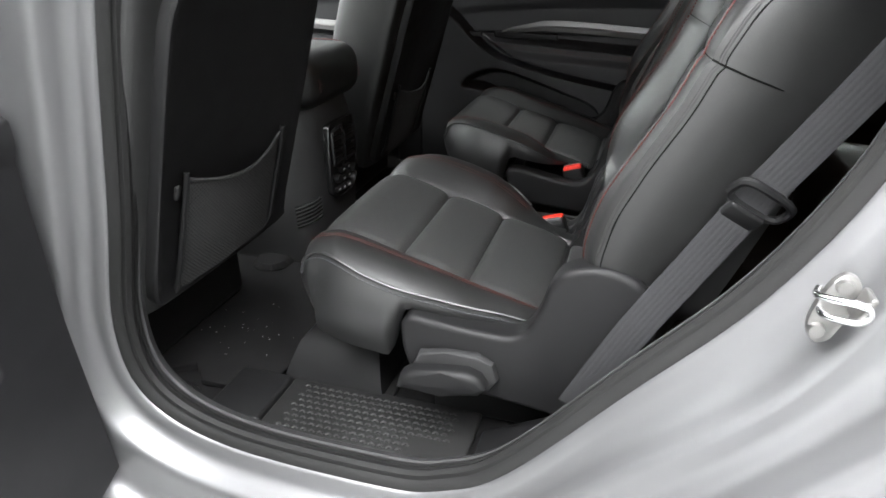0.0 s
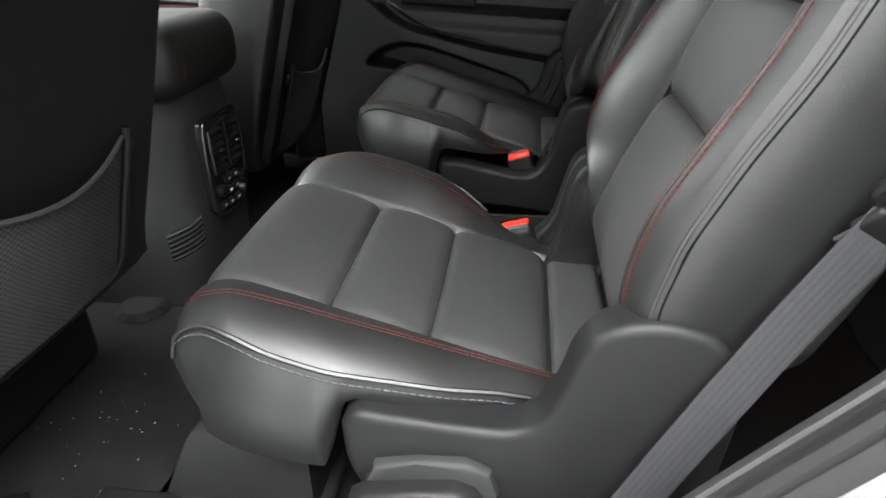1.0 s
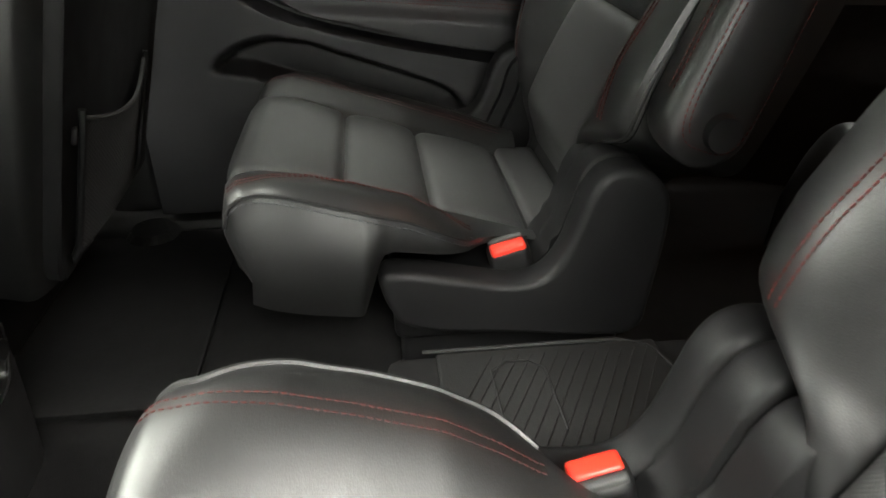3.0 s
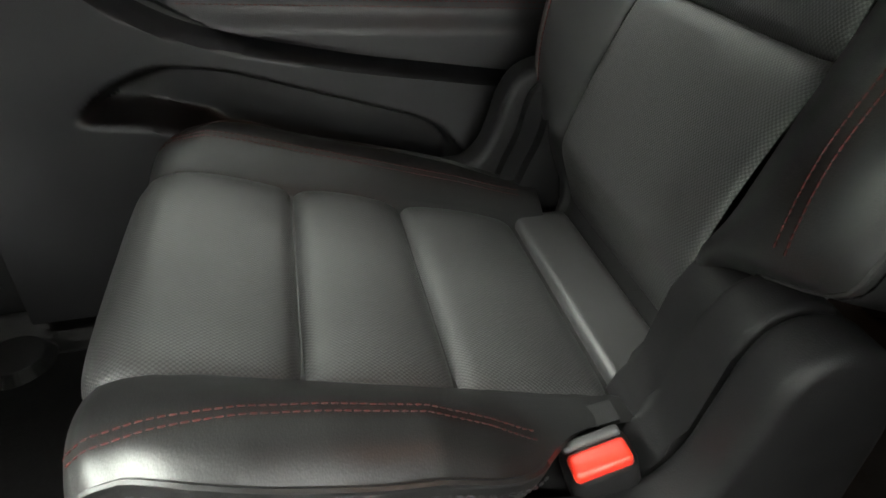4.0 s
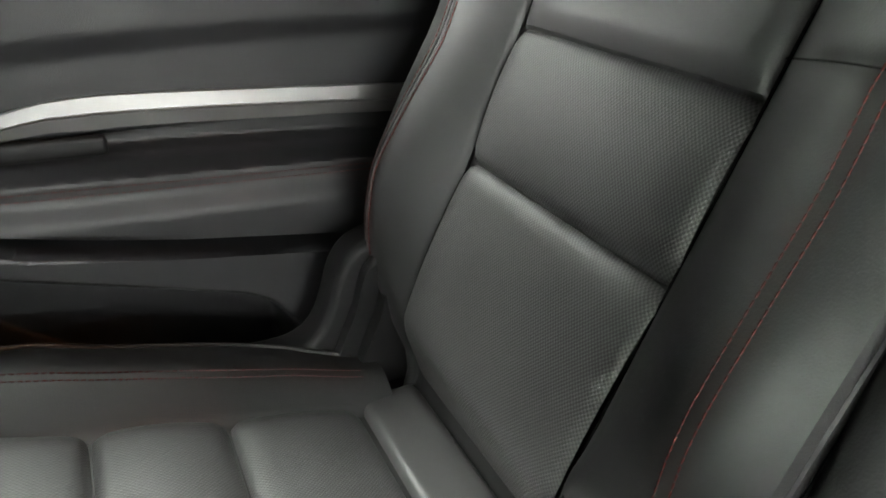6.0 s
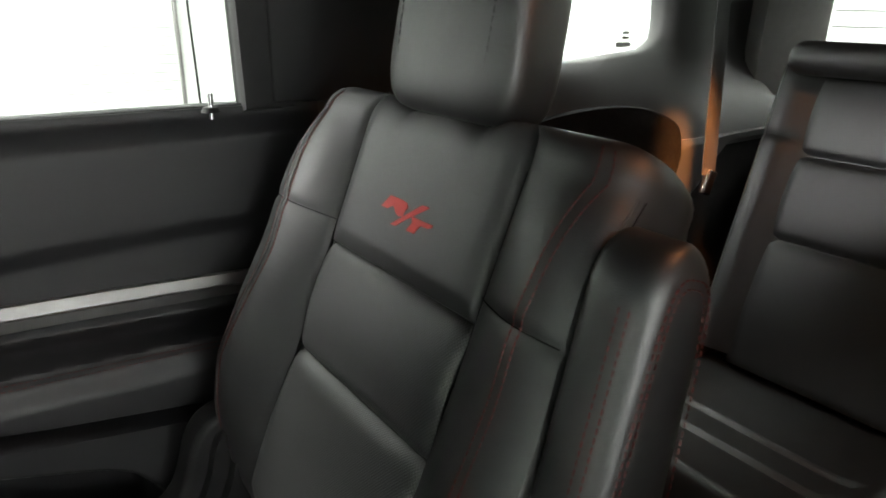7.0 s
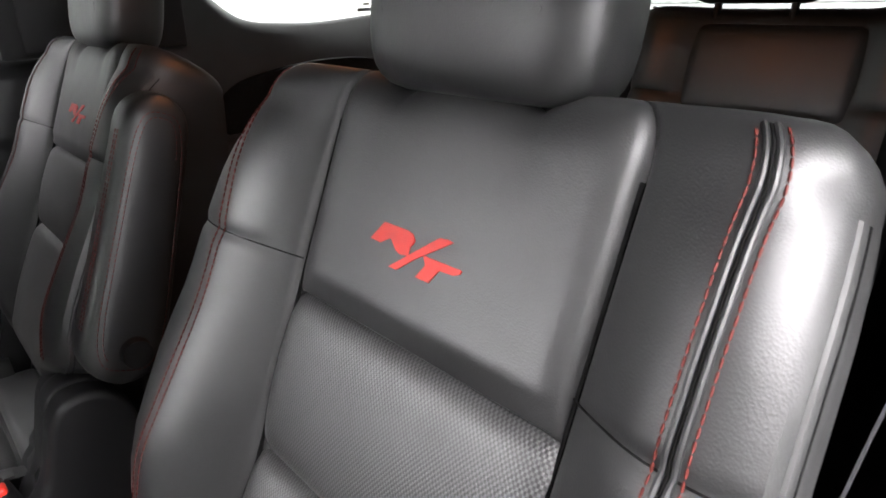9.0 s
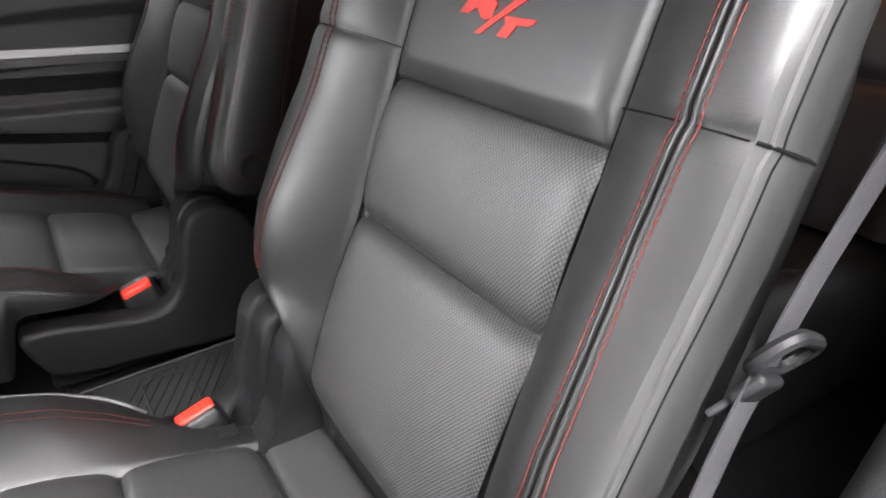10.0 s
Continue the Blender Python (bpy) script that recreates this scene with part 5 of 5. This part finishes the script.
# ---- front seats ----
def front_seat(s):
    seat = thing("front_seat", "black front seat with a net pocket on its back", "car seat", "front seats")
    U, N = Vector((0.29, 0, 0.957)).normalized(), Vector((0.957, 0, -0.29)).normalized()

    def bp(h, v, out):
        return Vector((-0.572 if s < 0 else -0.60, -0.508 if s < 0 else 0.40, 0.365 if s < 0 else 0.305)) + U * h + Vector((0, v, 0)) + N * out

    W = ((0.0, 0.19), (0.06, 0.212), (0.2, 0.224), (0.4, 0.230), (0.55, 0.22), (0.68, 0.19), (0.76, 0.15))
    loops = []
    for k in range(25):
        h = 0.76 * k / 24
        w = soft(W, h, 0.03)
        lp = []
        for q in range(40):
            a = 2 * math.pi * q / 40
            c, sn = math.cos(a), math.sin(a)
            back = c > 0
            ex = abs(c) ** (0.35 if back else 0.6) * (1 if back else -1)
            ey = abs(sn) ** 0.45 * (1 if sn > 0 else -1)
            lp.append(bp(h, ey * w, -0.05 + ex * (0.045 if back else 0.085 if s < 0 else 0.15)))
        loops.append(lp)
    back = part("backrest", loft(loops), LEATHER, seat, "black leather backrest")
    sh = [(-0.168, 0.02), (0.168, 0.02), (0.186, 0.08), (0.190, 0.40), (0.178, 0.48), (0.14, 0.52), (-0.14, 0.52), (-0.178, 0.48), (-0.190, 0.40), (-0.186, 0.08)]
    sp = [(p.x, p.y) for p in curve_pts([(a, b, 0) for a, b in sh] + [(*sh[0], 0)], 3)[:-1]]
    part("back_shell", loft([[bp(h * f + 0.27 * (1 - f), v * f, o) for v, h in sp] for f, o in ((1.0, -0.02), (1.0, 0.004), (0.985, 0.008), (0.94, 0.008), (0.90, 0.004))]), PLASTIC, seat, "hard plastic seat back")
    BY = s * (0.47 if s < 0 else 0.40)
    H0, HT, V0 = 0.035, 0.195, -0.01
    net = part("net_pocket", grid(lambda u, w: bp(H0 + (HT - 0.022 * (1 - (2 * w - 1) ** 2)) * u, V0 - 0.125 + 0.25 * w, 0.010 + 0.018 * math.sin(math.pi * w) * (0.3 + 0.7 * u)), 20, 24, uv=lambda u, w: (u * 0.2, w * 0.25)), NET, seat, "black mesh net pocket")
    part("net_hem", tube([bp(H0 + HT - 0.022 * (1 - (2 * w - 1) ** 2), V0 - 0.125 + 0.25 * w, 0.011 + 0.018 * math.sin(math.pi * w)) for w in [k / 20 for k in range(21)]], 0.003, 6), THREAD, net)
    for d in (-1, 1):
        part("pocket_bar", tube([bp(0.03, V0 + d * 0.126, 0.006), bp(0.06, V0 + d * 0.131, 0.014), bp(0.22, V0 + d * 0.131, 0.014), bp(0.242, V0 + d * 0.130, 0.012)], 0.0045, 8), PLASTIC, net, "plastic pocket bar")
        part("clip", rbox(0.006, 0.010, 0.022, 0.003, Matrix.Translation(bp(0.215, V0 + d * 0.145, 0.010)) @ pose(0, 0, 0, 0, 17, 0)), TRIM, seat)
    part("cushion", rbox(0.50, 0.50, 0.14, 0.05, pose(-0.93, BY, 0.42, 0, 6, 0)), LEATHER, seat)
    part("base", rbox(0.42, 0.36, 0.17, 0.02, pose(-0.90, BY, 0.27)), PLASTIC, seat)
    for d in (-1, 1):
        part("rail", rbox(0.42, 0.035, 0.03, 0.01, pose(-0.95, BY + d * 0.19, 0.20)), RUBBER, seat)
        c = bmesh.new()
        bmesh.ops.create_cone(c, cap_ends=True, segments=24, radius1=0.048, radius2=0.036, depth=0.012, matrix=pose(-0.70 if d * s < 0 else -0.60, s * 0.16 if d * s < 0 else BY + d * 0.19, 0.192))
        part("rail_cap", c, GLOSS, seat, "round glossy rail cap")
    return seat


NET = perforate(mat("mesh_net", (0.028, 0.028, 0.028), 0.85, var=0.1), 0.0036, 0.0036, 0.003, 0.8, 0.0, 0.3)
front_seat(-1)
front_seat(1)

# ---- centre console ----
con = thing("centre_console", "black centre console with rear air vents and padded armrest", "car console")
def con_arc(xb, hw):
    """Rear corner of the column, from its flank round to its back."""
    return [(xb - 0.085, hw), (xb - 0.058, hw - 0.003), (xb - 0.036, hw - 0.011), (xb - 0.018, hw - 0.024), (xb - 0.007, hw - 0.040), (xb, hw - 0.062)]


cl = []
for z, xb, hw in ((0.165, -0.600, 0.140), (0.24, -0.590, 0.136), (0.32, -0.580, 0.130), (0.42, -0.576, 0.124), (0.50, -0.578, 0.120), (0.55, -0.590, 0.116), (0.572, -0.610, 0.112)):
    arc = con_arc(xb, hw)
    cl.append([(xb - 0.45, -hw, z)] + [(x, -y, z) for x, y in arc] + [(xb + 0.004, 0, z)] + [(x, y, z) for x, y in arc[::-1]] + [(xb - 0.45, hw, z)])
body = part("body", loft(cl), TRIM, con)
lid = part("armrest", rbox(0.42, 0.272, 0.122, 0.046, pose(-0.775, 0, 0.606), 6), LEATHER, con, "padded leather armrest lid")
for d in (-0.101, 0.101):
    for e in (0, 0.007):
        part("red_stitching", stitches([(-0.70, d + e, 0.6680), (-0.62, d + e, 0.6680), (-0.592, d + e, 0.658), (-0.574, d + e, 0.636), (-0.5645, d + e, 0.606), (-0.5655, d + e, 0.58)], 0.0046, 0.0014, 0.0007), RED, lid, "red thread")
FACE = [(p.x, p.y) for p in curve_pts([(y, z, 0) for y, z in ((-0.074, 0.343), (-0.052, 0.328), (0.020, 0.326), (0.048, 0.342), (0.063, 0.385), (0.064, 0.44), (0.056, 0.488), (0.040, 0.505), (-0.055, 0.506), (-0.074, 0.490), (-0.079, 0.42), (-0.074, 0.343))], 3)[:-1]]
vent = part("vent_panel", slab(FACE, "x", -0.592, -0.568, 0.006), GLOSS, con, "glossy black vent and button panel")
part("vent_rim", tube([(-0.5685, y, z) for y, z in FACE + FACE[:1]], 0.0028, 6), GLOSS, vent)
for side in (-1, 1):
    fr = [(side * 0.008 - 0.008, 0.405), (side * 0.054 - 0.008, 0.409), (side * 0.055 - 0.008, 0.486), (side * 0.008 - 0.008, 0.492)]
    part("vent_frame", tube([(-0.566, y, z) for y, z in fr + fr[:1]], 0.0032, 6), GLOSS, vent)
    for k in range(6):
        part("slat", rbox(0.012, 0.042, 0.003, 0.001, pose(-0.567, side * 0.031 - 0.008, 0.416 + 0.0132 * k, 0, 25, 0)), PLASTIC, vent)
    part("vent_tab", rbox(0.014, 0.014, 0.005, 0.002, pose(-0.560, side * 0.031 - 0.008, 0.447)), CHROME, vent, "bright vent tab")
    knob = bmesh.new()
    bmesh.ops.create_cone(knob, cap_ends=True, segments=24, radius1=0.011, radius2=0.010, depth=0.012, matrix=pose(-0.563, side * 0.045 - 0.008, 0.375, 0, 90, 0))
    part("knob", knob, PLASTIC, vent)
for y, z in ((-0.022, 0.388), (0.006, 0.388), (-0.022, 0.366), (0.006, 0.366), (-0.052, 0.348), (-0.025, 0.345), (0.004, 0.343)):
    b = part("button", rbox(0.008, 0.019, 0.013, 0.003, pose(-0.566, y, z)), PLASTIC, vent)
    part("button_mark", rbox(0.001, 0.008, 0.003, 0, pose(-0.5615, y, z)), WHITE, b)
# curved vent fins round the foot of the column's corner
arc = [(x, y) for x, y in con_arc(-0.583, 0.133)][1:5]
gr = part("grille", loft([[(x + 0.0008, -y - 0.0012, 0.268 + 0.008 * k), (x + 0.0012, -y - 0.002, 0.322 + 0.008 * k), (x - 0.012, -y + 0.012, 0.322 + 0.008 * k), (x - 0.012, -y + 0.012, 0.268 + 0.008 * k)] for k, (x, y) in enumerate(arc)]), GLOSS, con, "dark floor vent")
for k in range(6):
    part("fin", tube(curve_pts([(x + 0.001, -y - 0.002, 0.273 + 0.009 * k + 0.008 * q) for q, (x, y) in enumerate(arc)], 4), 0.0018, 6), TRIM, gr)
